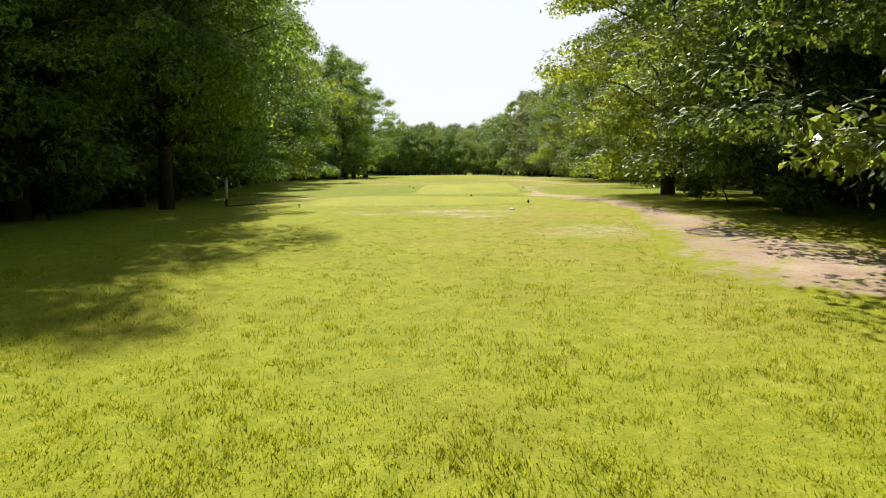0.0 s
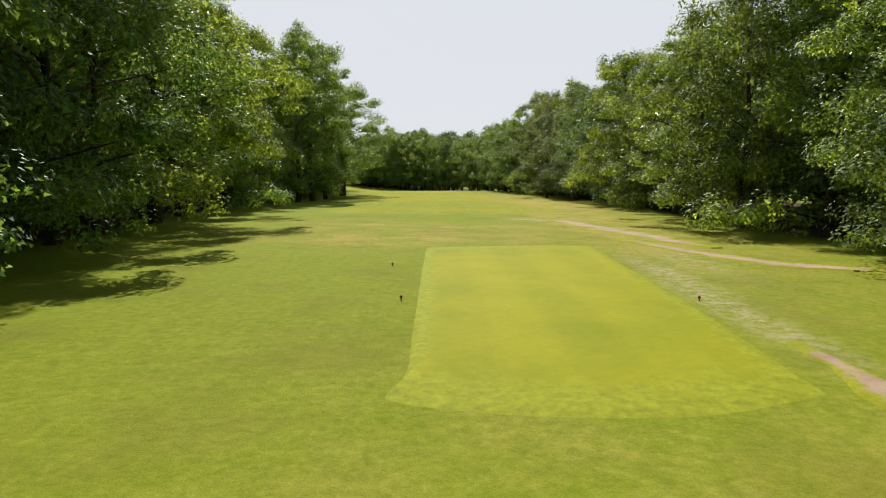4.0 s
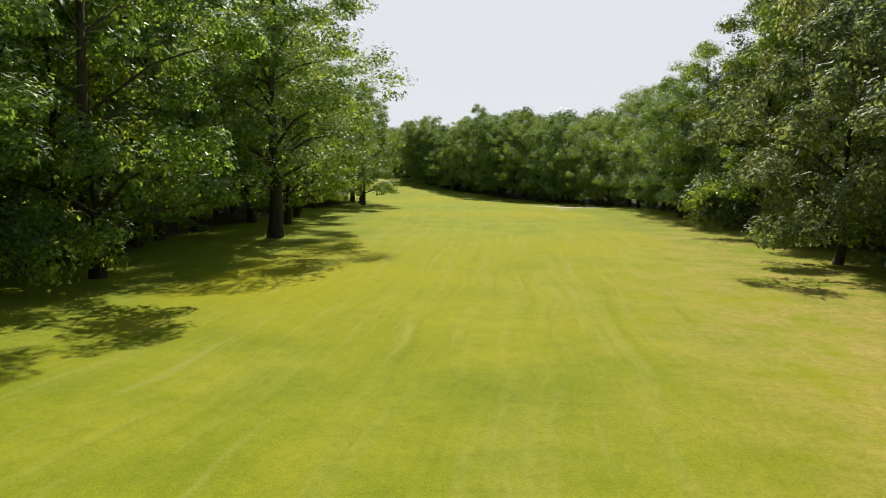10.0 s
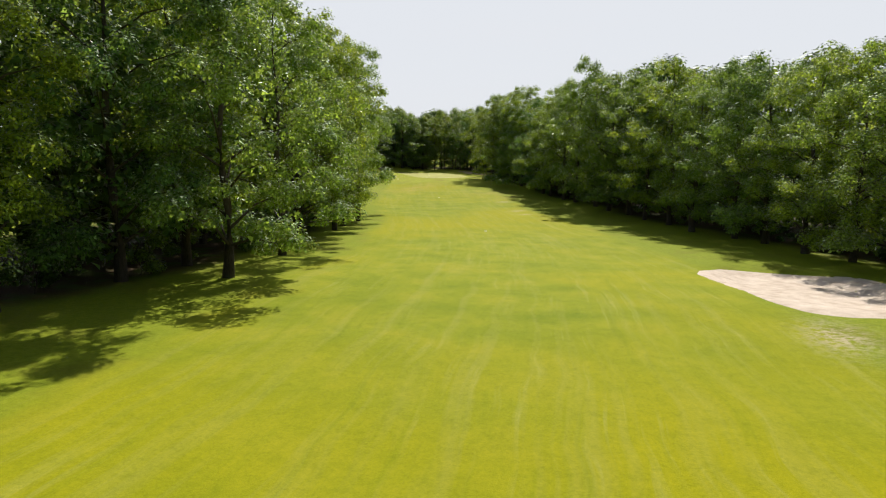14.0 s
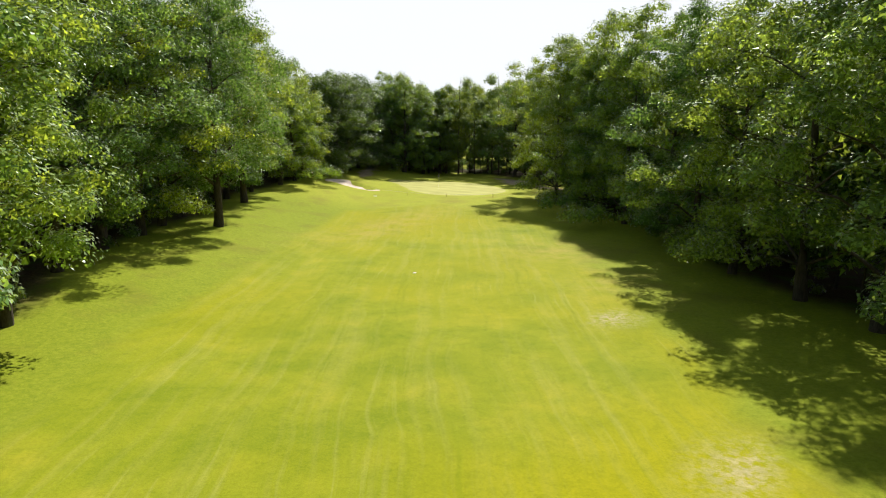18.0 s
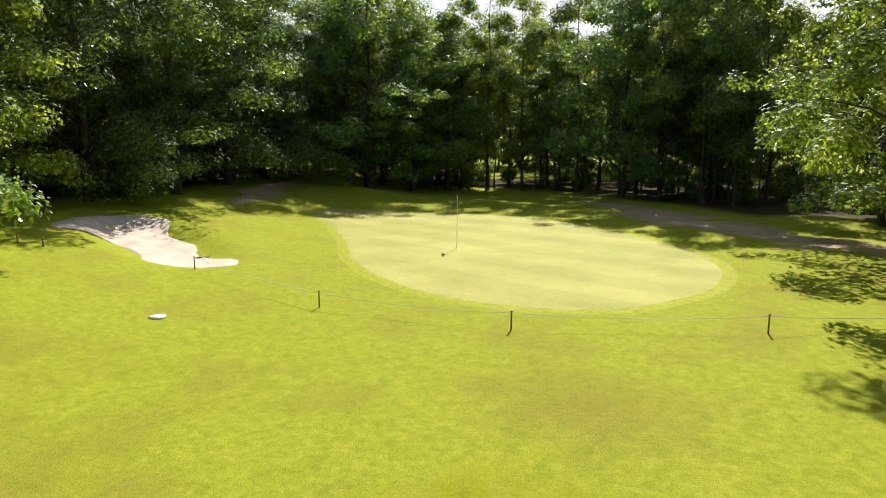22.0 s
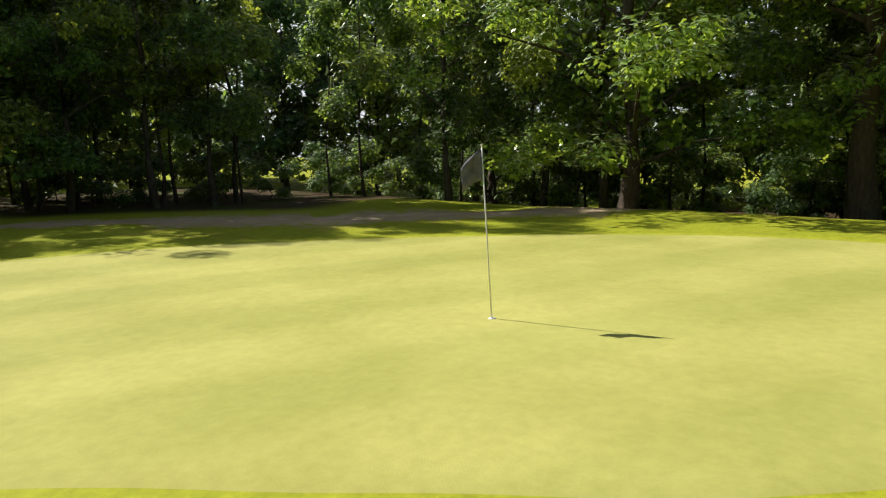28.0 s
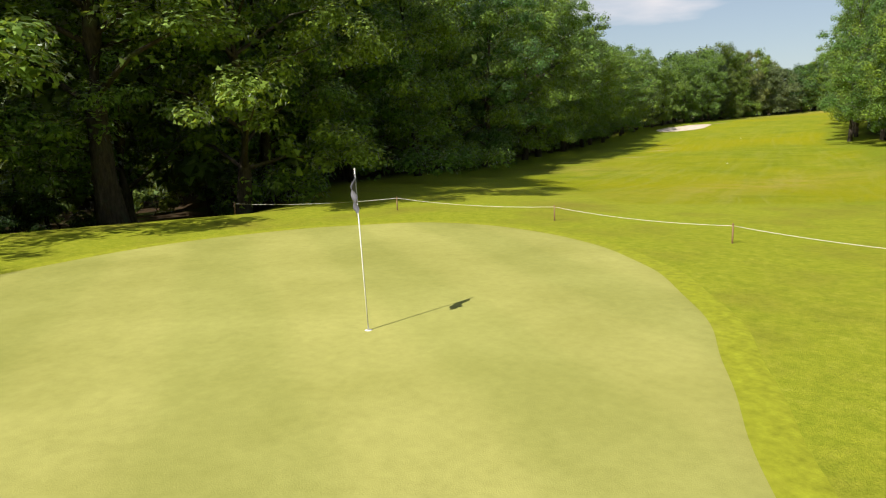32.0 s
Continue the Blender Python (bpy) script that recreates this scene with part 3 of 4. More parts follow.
def ribbon(name, line, material, lift, seed, ragged=0.35):
    """A worn path along a line of (x, y, half-width)."""
    rng = np.random.default_rng(seed)
    p = np.array(line, float)
    t = np.linspace(0, len(p) - 1, 12 * (len(p) - 1) + 1)
    p[:, 2] *= 1.3
    q = np.column_stack([np.interp(t, range(len(p)), p[:, k]) for k in range(3)])
    way = np.gradient(q[:, :2], axis=0)
    way /= np.linalg.norm(way, axis=1)[:, None]
    side = np.column_stack([way[:, 1], -way[:, 0]])
    verts, faces, wide = [], [], 9
    jag = [np.convolve(rng.normal(0, ragged, len(t) + 4), [0.25, 0.5, 0.5, 0.5, 0.25], "valid") * q[:, 2] for _ in range(2)]
    for k in range(wide):
        f = k / (wide - 1) * 2 - 1
        off = f * (q[:, 2] + (jag[0] if f < 0 else jag[1]))
        xy = q[:, :2] + side * off[:, None]
        z = land(xy[:, 0], xy[:, 1]) + (lift if 0 < k < wide - 1 else -0.03)
        verts += np.column_stack([xy, z]).tolist()
    m = len(t)
    for k in range(wide - 1):
        faces += [(k * m + i, (k + 1) * m + i, (k + 1) * m + i + 1, k * m + i + 1) for i in range(m - 1)]
    ob = mesh_object(name, verts, faces, material)
    side_share = np.repeat(np.abs(np.linspace(-1, 1, wide)), m)
    end_share = np.tile(np.clip(1 - np.minimum(t, t[-1] - t) / 0.8, 0, 1), wide)
    ob.data.attributes.new("rim", "FLOAT", "POINT").data.foreach_set("value", (0.9 * np.maximum(side_share, end_share) ** 2).astype(np.float32))
    return ob


for label, line in (
    ("worn sandy dirt path beside the tee", [(7.5, -4, 1.0), (6.2, 4, 1.0), (5.5, 9, 1.7), (5.6, 14, 0.7), (5.5, 19, 0.55), (5.35, 22.5, 0.75), (5.2, 26, 0.75), (5.05, 28.5, 0.85), (4.7, 30.6, 1.15), (4.6, 32.3, 0.85), (4.95, 34.3, 0.4), (5.1, 36.5, 0.22), (5.2, 38.5, 0.1)]),
    ("narrow strip of bare dirt crossing the rough", [(7.3, 57, 0.3), (8.6, 52, 0.45), (10.5, 48.6, 0.5), (13.3, 46.8, 0.4)]),
    ("bare dirt patch at the edge of the tee", [(-7.2, 24.0, 0.5), (-6.2, 26.4, 0.8), (-5.5, 28.3, 0.75), (-4.7, 30.1, 0.35)]),
    ("bare dirt strip along the trees", [(6.3, 71, 0.3), (7.6, 66, 0.6), (8.7, 61, 0.9), (9.3, 57.5, 0.7), (10.2, 53.5, 0.3)]),
    ("brown dirt track curving behind the green", [(-64.5, 339.6, 0.6), (-61.4, 336.6, 1.5), (-58.4, 332.2, 2.6), (-55.4, 328.6, 2.7), (-52.2, 325.2, 2.5), (-49.2, 321.8, 2.2), (-45.6, 319.0, 1.4)]),
    ("reddish dirt track leading into the wood", [(-77.6, 318.4, 0.5), (-80.2, 322.6, 1.1), (-82.8, 328.0, 1.3), (-85.2, 333.5, 1.2), (-89, 342, 1.1), (-94, 352, 1.0)]),
):
    tagged(ribbon("dirt_path", line, DIRT, 0.035, len(label)), label, "path", kind="structure")

fair_bunker = patch("bunker", [(-0.6, 197.6), (1.0, 201.4), (3.5, 202.2), (6.5, 200.8), (9.0, 198), (9.6, 193), (8.6, 188.5), (6.4, 185.8), (4.2, 185.6), (2.6, 187.5), (1.5, 190.8), (0.1, 194.5)],
                    SAND, 0.05, rings=12, count=110, ragged=0.18, seed=196)
tagged(fair_bunker, "shallow sand bunker with a ragged grass lip beside the fairway", "bunker", kind="structure")

green_bunker = patch("bunker", [(-77.2, 307.6), (-78.6, 309.8), (-78.5, 312.2), (-77.0, 313.3), (-75.5, 311.9), (-73.5, 311.5), (-72.3, 310.4), (-69.8, 309.7), (-69.2, 308.7), (-70.3, 307.7), (-71.4, 306.9), (-73.4, 308.3), (-75.2, 308.6)],
                     SAND, 0.05, rings=12, count=110, ragged=0.1, seed=8)
tagged(green_bunker, "pale sand bunker beside the green with a lobed grass lip", "bunker", kind="structure")


# ---- trees ----
def tube(path, radii, sides=8):
    """Vertices and faces of a tapered, bent tube."""
    verts, faces = [], []
    path = [Vector(p) for p in path]
    for i, p in enumerate(path):
        way = (path[min(i + 1, len(path) - 1)] - path[max(i - 1, 0)]).normalized()
        q = way.to_track_quat("Z", "Y")
        for k in range(sides):
            a = 2 * math.pi * k / sides
            verts.append(tuple(p + q @ Vector((math.cos(a), math.sin(a), 0)) * radii[i]))
    for i in range(len(path) - 1):
        a, b = i * sides, (i + 1) * sides
        faces += [(a + k, a + (k + 1) % sides, b + (k + 1) % sides, b + k) for k in range(sides)]
    faces.append(tuple(range((len(path) - 1) * sides, len(path) * sides)))
    return verts, faces


def leaves(rng, centres, sizes, per, leaf, flat=0.6, lift=0.75, aspect=0.8):
    """Many small folded leaves round the given clump middles."""
    n = len(centres) * per
    c = np.repeat(centres, per, 0)
    s = np.repeat(sizes, per)[:, None]
    d = rng.normal(size=(n, 3))
    d /= np.linalg.norm(d, axis=1)[:, None]
    r = rng.uniform(0.35, 1.0, (n, 1)) ** 0.5
    pos = c + d * r * s * np.array([1, 1, flat])
    pos[:, 2] -= 0.25 * (d[:, 0] ** 2 + d[:, 1] ** 2) * s[:, 0] * r[:, 0]
    nor = d + rng.normal(0, 0.32, (n, 3)) + np.array([0, 0, lift])
    nor /= np.linalg.norm(nor, axis=1)[:, None]
    along = np.cross(nor, rng.normal(size=(n, 3)))
    along /= np.linalg.norm(along, axis=1)[:, None]
    across = np.cross(nor, along)
    inner = rng.uniform(0, 1, (n, 1)) < 0.1
    pos = np.where(inner, c + (pos - c) * 0.45, pos)
    size = leaf * rng.uniform(0.6, 1.3, (n, 1)) * np.where(inner, 1.35, 1.0)
    base, tip = pos - along * size * 0.5, pos + along * size * 0.62
    side = across * size * aspect * rng.uniform(0.4, 0.7, (n, 1))
    verts = np.stack([base + side, base - side * 0.7, tip], 1).reshape(-1, 3)
    faces = np.arange(3 * n).reshape(-1, 3)
    return verts, faces


def leaf_mesh(name, verts, faces, material):
    me = bpy.data.meshes.new(name)
    me.vertices.add(len(verts))
    me.vertices.foreach_set("co", verts.astype(np.float32).ravel())
    me.loops.add(faces.size)
    me.loops.foreach_set("vertex_index", faces.astype(np.int32).ravel())
    me.polygons.add(len(faces))
    me.polygons.foreach_set("loop_start", np.arange(0, faces.size, 3, dtype=np.int32))
    me.update(calc_edges=True)
    me.validate()
    me.materials.append(material)
    return me


def crown_width(kind, f):
    """How wide the crown is, at the share f of its height."""
    if kind == "round":
        return max(0.12, math.sin(math.pi * min(1, 0.16 + 0.84 * f)) ** 0.6)
    if kind == "skirt":
        return max(0.15, (1 - f) ** 0.5 * (0.8 + 0.2 * math.sin(9 * f)))
    return max(0.15, math.sin(math.pi * (0.12 + 0.83 * f)) ** 0.45)


def make_tree(name, label, category, seed, height, low, wide, kind, clumps, per, leaf, leaf_mat, bark_mat, girth, size=(0.6, 1.1), lean=0.4, flat=0.68, group=6):
    rng = np.random.default_rng(seed)
    root = new(name)
    root.empty_display_size = 0.3
    bend = rng.normal(0, lean, 2)
    top = height * 0.93
    steps = 9
    line = [(bend[0] * (i / steps) ** 2 + 0.12 * math.sin(i * 1.7 + seed), bend[1] * (i / steps) ** 2 + 0.12 * math.cos(i * 1.3 + seed), -0.25 + (top + 0.25) * i / steps) for i in range(steps + 1)]
    radii = [girth * (1.35 if i == 0 else 1 - 0.93 * i / steps) for i in range(steps + 1)]
    v, f = tube(line, radii, 10)
    mesh_object("trunk", v, f, bark_mat, root)
    centres, sizes, bv, bf = [], [], [], []
    turn, heights = rng.uniform(0, 6.28), [p[2] for p in line]
    lobes = max(5, clumps // group)
    for i in range(lobes):
        share = (i + rng.uniform(0.15, 0.85)) / lobes
        z = low + (height - low) * share * 0.88
        turn += 2.4 + rng.normal(0, 0.35)
        reach = wide * crown_width(kind, share) * rng.uniform(0.42, 0.86)
        at = np.interp(z, heights, range(len(line)))
        base = np.array(line[min(int(at), steps)])
        c = np.array([base[0] + math.cos(turn) * reach, base[1] + math.sin(turn) * reach, z])
        lobe = wide * 0.32 * rng.uniform(0.75, 1.25) * (0.6 + 0.4 * crown_width(kind, share))
        for k in range(clumps // lobes):
            d = rng.normal(size=3)
            d[2] = abs(d[2]) * 0.8 - 0.25
            d /= np.linalg.norm(d)
            out = np.array([math.cos(turn), math.sin(turn), 0.3])
            centres.append(c + (d + 0.35 * out) * lobe * rng.uniform(0.5, 1.0) * np.array([1, 1, flat + 0.3]))
            sizes.append(rng.uniform(*size))
        start = np.array([0, 0, max(min(z - 0.5 * reach, top * 0.95), min(low, 1.8))])
        at0 = np.interp(start[2], heights, range(len(line)))
        start[:2] = np.array(line[min(int(at0), steps)])[:2]
        mid = start * 0.5 + c * 0.5 + np.array([0, 0, 0.1 * reach])
        thick = girth * 0.36 * (1 - 0.6 * share)
        tv, tf = tube([start, mid, c, c + (c - mid) * 0.5], [thick, thick * 0.65, thick * 0.3, thick * 0.08], 6)
        bf += [tuple(k + len(bv) for k in face) for face in tf]
        bv += tv
        if clumps > 40 and group > 3 and (i % 2 or i == lobes - 1):
            mesh_object("forked_limb", bv, bf, bark_mat, root)
            bv, bf = [], []
    if bv:
        mesh_object("branching", bv, bf, bark_mat, root)
    lv, lf = leaves(rng, np.array(centres), np.array(sizes), per, leaf, flat)
    if height > 6 and leaf_mat is not LEAF_ASH:  # the crown's inside: sprays of leaves along the limbs
        inner, spread = [], []
        for c in centres[:: max(1, clumps // 48)]:
            at = line[min(int(np.interp(c[2], heights, range(len(line)))), steps)]
            inner.append(np.array([at[0], at[1], c[2] - 0.25]) + (c - np.array([at[0], at[1], c[2]])) * rng.uniform(0.12, 0.6))
            spread.append(rng.uniform(0.7, 1.3))
        big = min(0.45, 1.75 * leaf)
        cv, cf = leaves(rng, np.array(inner), np.array(spread), int(12 * (0.5 / big) ** 1.7), big, 0.8)
        lv, lf = np.concatenate([lv, cv]), np.concatenate([lf, cf + len(lv)])
    crown = new("crown", leaf_mesh("crown", lv, lf, leaf_mat))
    crown.parent = root
    return tagged(root, label, category)


TALL = {"oak": 19.5, "oak_b": 18, "lime": 20.5, "hornbeam": 15.5, "willow": 12, "ash": 20.5, "pole": 15, "open": 19, "fine": 19, "fine_low": 19, "fine_high": 20, "far": 19, "grand": 23, "bush": 2.6, "column": 20, "thicket": 17}
KINDS = {
    "oak": make_tree("oak_tree", "tall broadleaf tree with a lobed dark green crown", "tree", 11, 19.5, 2.0, 6.4, "round", 180, 165, 0.165, LEAF_OAK, BARK, 0.28, group=9),
    "oak_b": make_tree("broadleaf_tree", "broadleaf tree with a wide, uneven dark green crown", "tree", 21, 18, 1.8, 6.8, "round", 180, 165, 0.165, LEAF_OAK, BARK, 0.3, group=9),
    "lime": make_tree("lime_tree", "tall broadleaf tree with bright yellow-green leaves", "tree", 12, 20.5, 1.5, 5.8, "round", 180, 165, 0.16, LEAF_LIME, BARK, 0.26, group=9),
    "hornbeam": make_tree("hornbeam_tree", "leafy hornbeam with foliage hanging almost to the ground", "tree", 13, 15.5, 0.7, 5.6, "skirt", 144, 165, 0.17, LEAF_LIME, BARK, 0.2, group=9),
    "willow": make_tree("willow_tree", "greyish-green willow with soft dense foliage", "tree", 14, 12.0, 0.8, 4.8, "round", 112, 165, 0.175, LEAF_GREY, BARK, 0.18),
    "ash": make_tree("ash_tree", "slender dark woodland tree with a bare lower trunk", "tree", 15, 20.5, 3.6, 4.0, "tall", 110, 120, 0.20, LEAF_ASH, BARK, 0.17, group=10, flat=0.85),
    "pole": make_tree("young_ash_tree", "thin dark young tree with a long bare trunk", "tree", 22, 15.0, 4.5, 2.2, "tall", 42, 80, 0.26, LEAF_ASH, BARK, 0.09, (0.6, 1.1), 0.7, flat=0.85),
    "open": make_tree("oak_tree", "free-standing oak with a bare trunk and airy crown", "tree", 16, 19, 3.8, 6.6, "round", 215, 165, 0.16, LEAF_OAK, BARK, 0.38, (0.75, 1.25), group=9),
    # beech in the darker leaf copy, shade painted into its leaves
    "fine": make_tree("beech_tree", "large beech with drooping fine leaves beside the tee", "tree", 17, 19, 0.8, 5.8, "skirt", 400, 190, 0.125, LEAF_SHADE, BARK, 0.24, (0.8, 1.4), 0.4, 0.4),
    "fine_high": make_tree("beech_tree", "large beech whose canopy hangs over the tee's edge", "tree", 23, 20, 2.6, 6.2, "round", 420, 190, 0.125, LEAF_BEECH, BARK, 0.26, (0.8, 1.5), 0.4, 0.4),
    "fine_low": make_tree("beech_tree", "large beech with bright leaves hanging to the ground", "tree", 31, 19, 0.9, 5.4, "round", 400, 190, 0.135, LEAF_BEECH, BARK, 0.26, (0.8, 1.4), 0.4, 0.42),
    "column": make_tree("lime_tree", "slender lime tree with a bare trunk and bright crown", "tree", 32, 20, 2.8, 4.2, "tall", 168, 165, 0.155, LEAF_LIME, BARK, 0.27, (0.6, 1.1), group=7),
    # maple whose leaf colour carries the shade of the wood's edge
    "thicket": make_tree("field_maple_tree", "dense maple with shade-darkened leaves hanging to the ground", "tree", 33, 17, 0.6, 6.5, "round", 210, 165, 0.165, LEAF_SHADE, BARK, 0.24, (0.7, 1.2), group=9),
    "far": make_tree("woodland_tree", "woodland tree with a dark green crown behind the front row", "tree", 18, 19, 1.5, 5.6, "round", 72, 40, 0.55, LEAF_DARK, BARK, 0.22, (1.0, 1.8), 0.4, 0.8, 3),
    "grand": make_tree("oak_tree", "old oak with a thick grey trunk and high crown", "tree", 19, 23, 6.2, 6.8, "round", 200, 175, 0.155, LEAF_OAK, BARK, 0.37, group=8),
    "bush": make_tree("bush", "leafy woodland bush at the foot of the trees", "bush", 20, 2.6, 0.2, 1.3, "round", 30, 75, 0.135, LEAF_DARK, BARK, 0.03, (0.35, 0.6), 0.2),
}
spots = []


def plant(kind, x, y, scale=1.0, turn=None, tall=1.0):
    rng = random.Random(int(x * 10) * 7919 + int(y * 10))
    turn = rng.uniform(0, 360) if turn is None else turn
    m = pose(x, y, float(land(x, y)), 0, 0, turn) @ Matrix.Diagonal((scale * rng.uniform(0.94, 1.06), scale * rng.uniform(0.94, 1.06), scale * tall, 1))
    spots.append((x, y))
    return copy_thing(KINDS[kind], m)


# single trees that stand clear of the wood
for kind, x, y, scale, *tall in (
    ("open", -15.8, 139.0, 1.25, 0.82), ("oak", -22.7, 183.8, 0.9), ("lime", -26.0, 193.4, 0.9), ("oak", -32.4, 205, 0.9), ("column", -35.4, 219, 0.9, 1.15), ("column", -33.2, 213.2, 0.85, 1.2), ("column", -50.2, 245.3, 1.05, 1.0), ("column", -37.2, 226.0, 0.9, 1.2), ("open", -60.9, 269.0, 0.85, 1.2), ("open", -70.2, 282.6, 0.85, 1.15),
    ("hornbeam", -80.5, 307.0, 1.0, 0.95), ("grand", -44.3, 314.2, 1.2, 0.78), ("lime", -46.0, 321.6, 1.25, 0.84), ("fine_high", -9.6, 23.5, 0.84, 1.25), ("fine_low", 9.9, 29.2, 1.0, 0.92), ("fine", 10.6, 20.3, 1.0, 0.9), ("fine_low", -13.2, 37.6, 1.02), ("fine", 10.8, 12.5, 1.1),
    ("fine_high", -12.2, 16.5, 0.85), ("fine_high", -15.5, 4, 0.9), ("fine_low", -14.5, 20, 1.0), ("fine_low", -14.6, 30, 1.0), ("oak", -14.5, 10, 1.0), ("oak", -15, 26, 1.0), ("fine_high", -12.4, 30.6, 1.0), ("oak_b", -15, 43, 1.0), ("fine", -13.5, 18.5, 0.8), ("fine", 14.5, 16, 1.0), ("fine", 14.5, 24, 1.0), ("fine", 14, 7, 1.0), ("ash", -44.2, 323.6, 1.0), ("ash", -42.6, 327.4, 0.95), ("thicket", -41.6, 331.0, 0.95), ("ash", -46.4, 330.2, 0.95), ("oak", -44.8, 309.2, 1.0), ("hornbeam", -39.6, 305.5, 1.1), ("hornbeam", -37.2, 299.5, 1.1), ("grand", -40.4, 306.2, 0.82), ("hornbeam", -33.6, 292.0, 1.1), ("lime", -37.6, 303.5, 1.1), ("lime", -33.6, 297.5, 1.05), ("oak", -40.6, 312.6, 0.95), ("lime", -16.5, 105, 1.0), ("fine", 16.5, 47, 1.0), ("willow", 17.0, 132, 1.15), ("willow", 19, 120, 1.1), ("oak", -27, 181, 1.0), ("oak", -22.5, 159.5, 1.0),
    ("lime", -12.0, 26.5, 0.9, 1.1), ("lime", -19.5, 150, 1.1), ("oak", -21, 131, 1.1), ("fine", 11.2, 8.6, 0.9), ("grand", -11.4, 20.3, 0.84), ("grand", 13.0, 27.0, 0.95, 1.1), ("ash", -39.5, 323.8, 0.7), ("grand", -11.2, 17.6, 0.74), ("oak", -12.4, 20.0, 0.85, 1.2), ("oak", -16.2, 112, 1.15), ("lime", -15.8, 121, 1.1), ("thicket", -82.8, 319.4, 1.15, 0.85), ("thicket", -87.8, 333.6, 1.1, 0.9), ("thicket", -85.2, 326.4, 1.15, 0.87), ("thicket", -82.4, 313.6, 0.98, 0.95), ("oak_b", -80.6, 338.0, 1.2, 0.8), ("oak", -86.0, 343.5, 0.98), ("oak_b", -90.5, 349.5, 0.9), ("oak", -84.6, 350.0, 0.9), ("oak_b", -91.6, 337.0, 0.9), ("oak_b", -88.6, 326.5, 0.95), ("oak", -77.0, 345.5, 0.9, 0.92), ("lime", -78.5, 341.5, 0.95, 0.82), ("oak", -84.4, 340.5, 0.95, 0.95),
):
    tagged(plant(kind, x, y, scale, tall=tall[0] if tall else 1.0), group="trees beside the hole")


for x, y, scale in ((8.8, 17.4, 1.2), (9.2, 21.5, 1.2), (8.8, 11.5, 1.5), (9.0, 8.5, 1.4), (11, 18, 1.8), (-10.2, 17.5, 1.4), (-11.5, 21, 1.7), (-12.0, 24.5, 1.5), (-12.6, 31, 1.6),
                    (-12.5, 12, 1.4), (-13.2, 8, 1.4), (-13.4, 36, 1.7), (-14.2, 27, 1.8), (-15, 33, 1.8), (-14, 17, 1.8), (13, 21, 1.9), (12.5, 13, 1.9),
                    (-40.6, 323.2, 1.5), (-39.0, 325.6, 1.6), (-37.8, 322.0, 1.5), (-36.0, 326.0, 1.8), (-41.4, 326.4, 1.4)):
    tagged(plant("bush", x, y, scale), group="bushes beside the tee" if y < 100 else "bushes behind the green")


# how high the treetops stand along both sides of the hole
LEFT_TOPS = ([0, 60, 85, 98, 112, 127, 148, 170, 180, 200, 219, 250, 274, 295, 309, 316, 345], [19.5, 19.5, 20, 18.2, 18.6, 17.6, 20.5, 18.6, 18.9, 21, 22.5, 21.5, 20.5, 18.4, 15.6, 14, 14.5])
RIGHT_TOPS = ([0, 66, 90, 104, 115, 124, 132, 147, 153, 160, 168, 180, 200, 222, 233, 247, 254, 268, 278, 297, 306, 336], [16.5, 16.4, 15.8, 15.6, 16.4, 17, 18.5, 20.4, 21.6, 18, 15.8, 15.4, 17.4, 17.8, 19.4, 22, 21.8, 19.4, 18.2, 19.5, 20, 20])


def along(edge, spacing, offset, kinds, scale, seed, jitter, keep, start=0.0, group="front row of the wood", tops=None):
    """Trees along a line; with tops, each is as high as the wood is there and scale is a share of that."""
    rng = random.Random(seed)
    pts = [Vector(p) for p in edge]
    rest = start
    for a, b in zip(pts, pts[1:]):
        way = b - a
        side = Vector((way.y, -way.x)).normalized() * offset
        while rest < way.length:
            p = a + way * (rest / way.length) + side + Vector((rng.uniform(-jitter, jitter), rng.uniform(-jitter, jitter)))
            rest += spacing * rng.uniform(0.8, 1.2)
            if keep and any((p.x - x) ** 2 + (p.y - y) ** 2 < keep**2 for x, y in spots):
                continue
            kind, size, tall = rng.choice(kinds), rng.uniform(*scale), 1.0
            if tops:
                high = float(np.interp(p.y, *tops)) * size / TALL[kind]
                size = min(1.1, max(0.84, high))
                tall = high / size
            tagged(plant(kind, p.x, p.y, size, tall=tall), group=group)
        rest -= way.length


spots.append((-48.0, 314.6))  # a gap in front of the old oak
LEAFY = ["hornbeam", "hornbeam", "oak_b", "hornbeam", "lime", "oak"]
LEFT_BACK, RIGHT_BACK = LEFT_EDGE, RIGHT_EDGE[:25]
BEHIND_GREEN = RIGHT_EDGE[24:]
along(RIGHT_EDGE[13:17], 6.4, -0.2, ["oak", "column", "lime", "oak_b"], (0.86, 1.06), 30, 0.7, 4.0, tops=RIGHT_TOPS)
along(RIGHT_EDGE[16:19], 6.2, -0.2, ["oak", "oak_b", "lime", "oak"], (0.86, 1.05), 28, 0.7, 4.0, tops=RIGHT_TOPS)
along(RIGHT_EDGE[18:24], 6.2, 0.6, ["oak", "oak_b", "lime", "oak"], (0.86, 1.05), 29, 0.7, 4.0, tops=RIGHT_TOPS)
along(LEFT_EDGE[:11], 6.0, -1.0, LEAFY, (0.84, 1.05), 31, 0.9, 3.6, tops=LEFT_TOPS)
along(LEFT_EDGE[10:16], 7.0, -1.2, ["oak", "column", "open", "oak_b", "column"], (0.88, 1.03), 61, 0.9, 3.8, tops=LEFT_TOPS)
along(LEFT_EDGE[15:22], 5.8, -1.4, ["lime", "column", "oak", "open"], (0.86, 1.03), 62, 0.9, 3.8, tops=LEFT_TOPS)
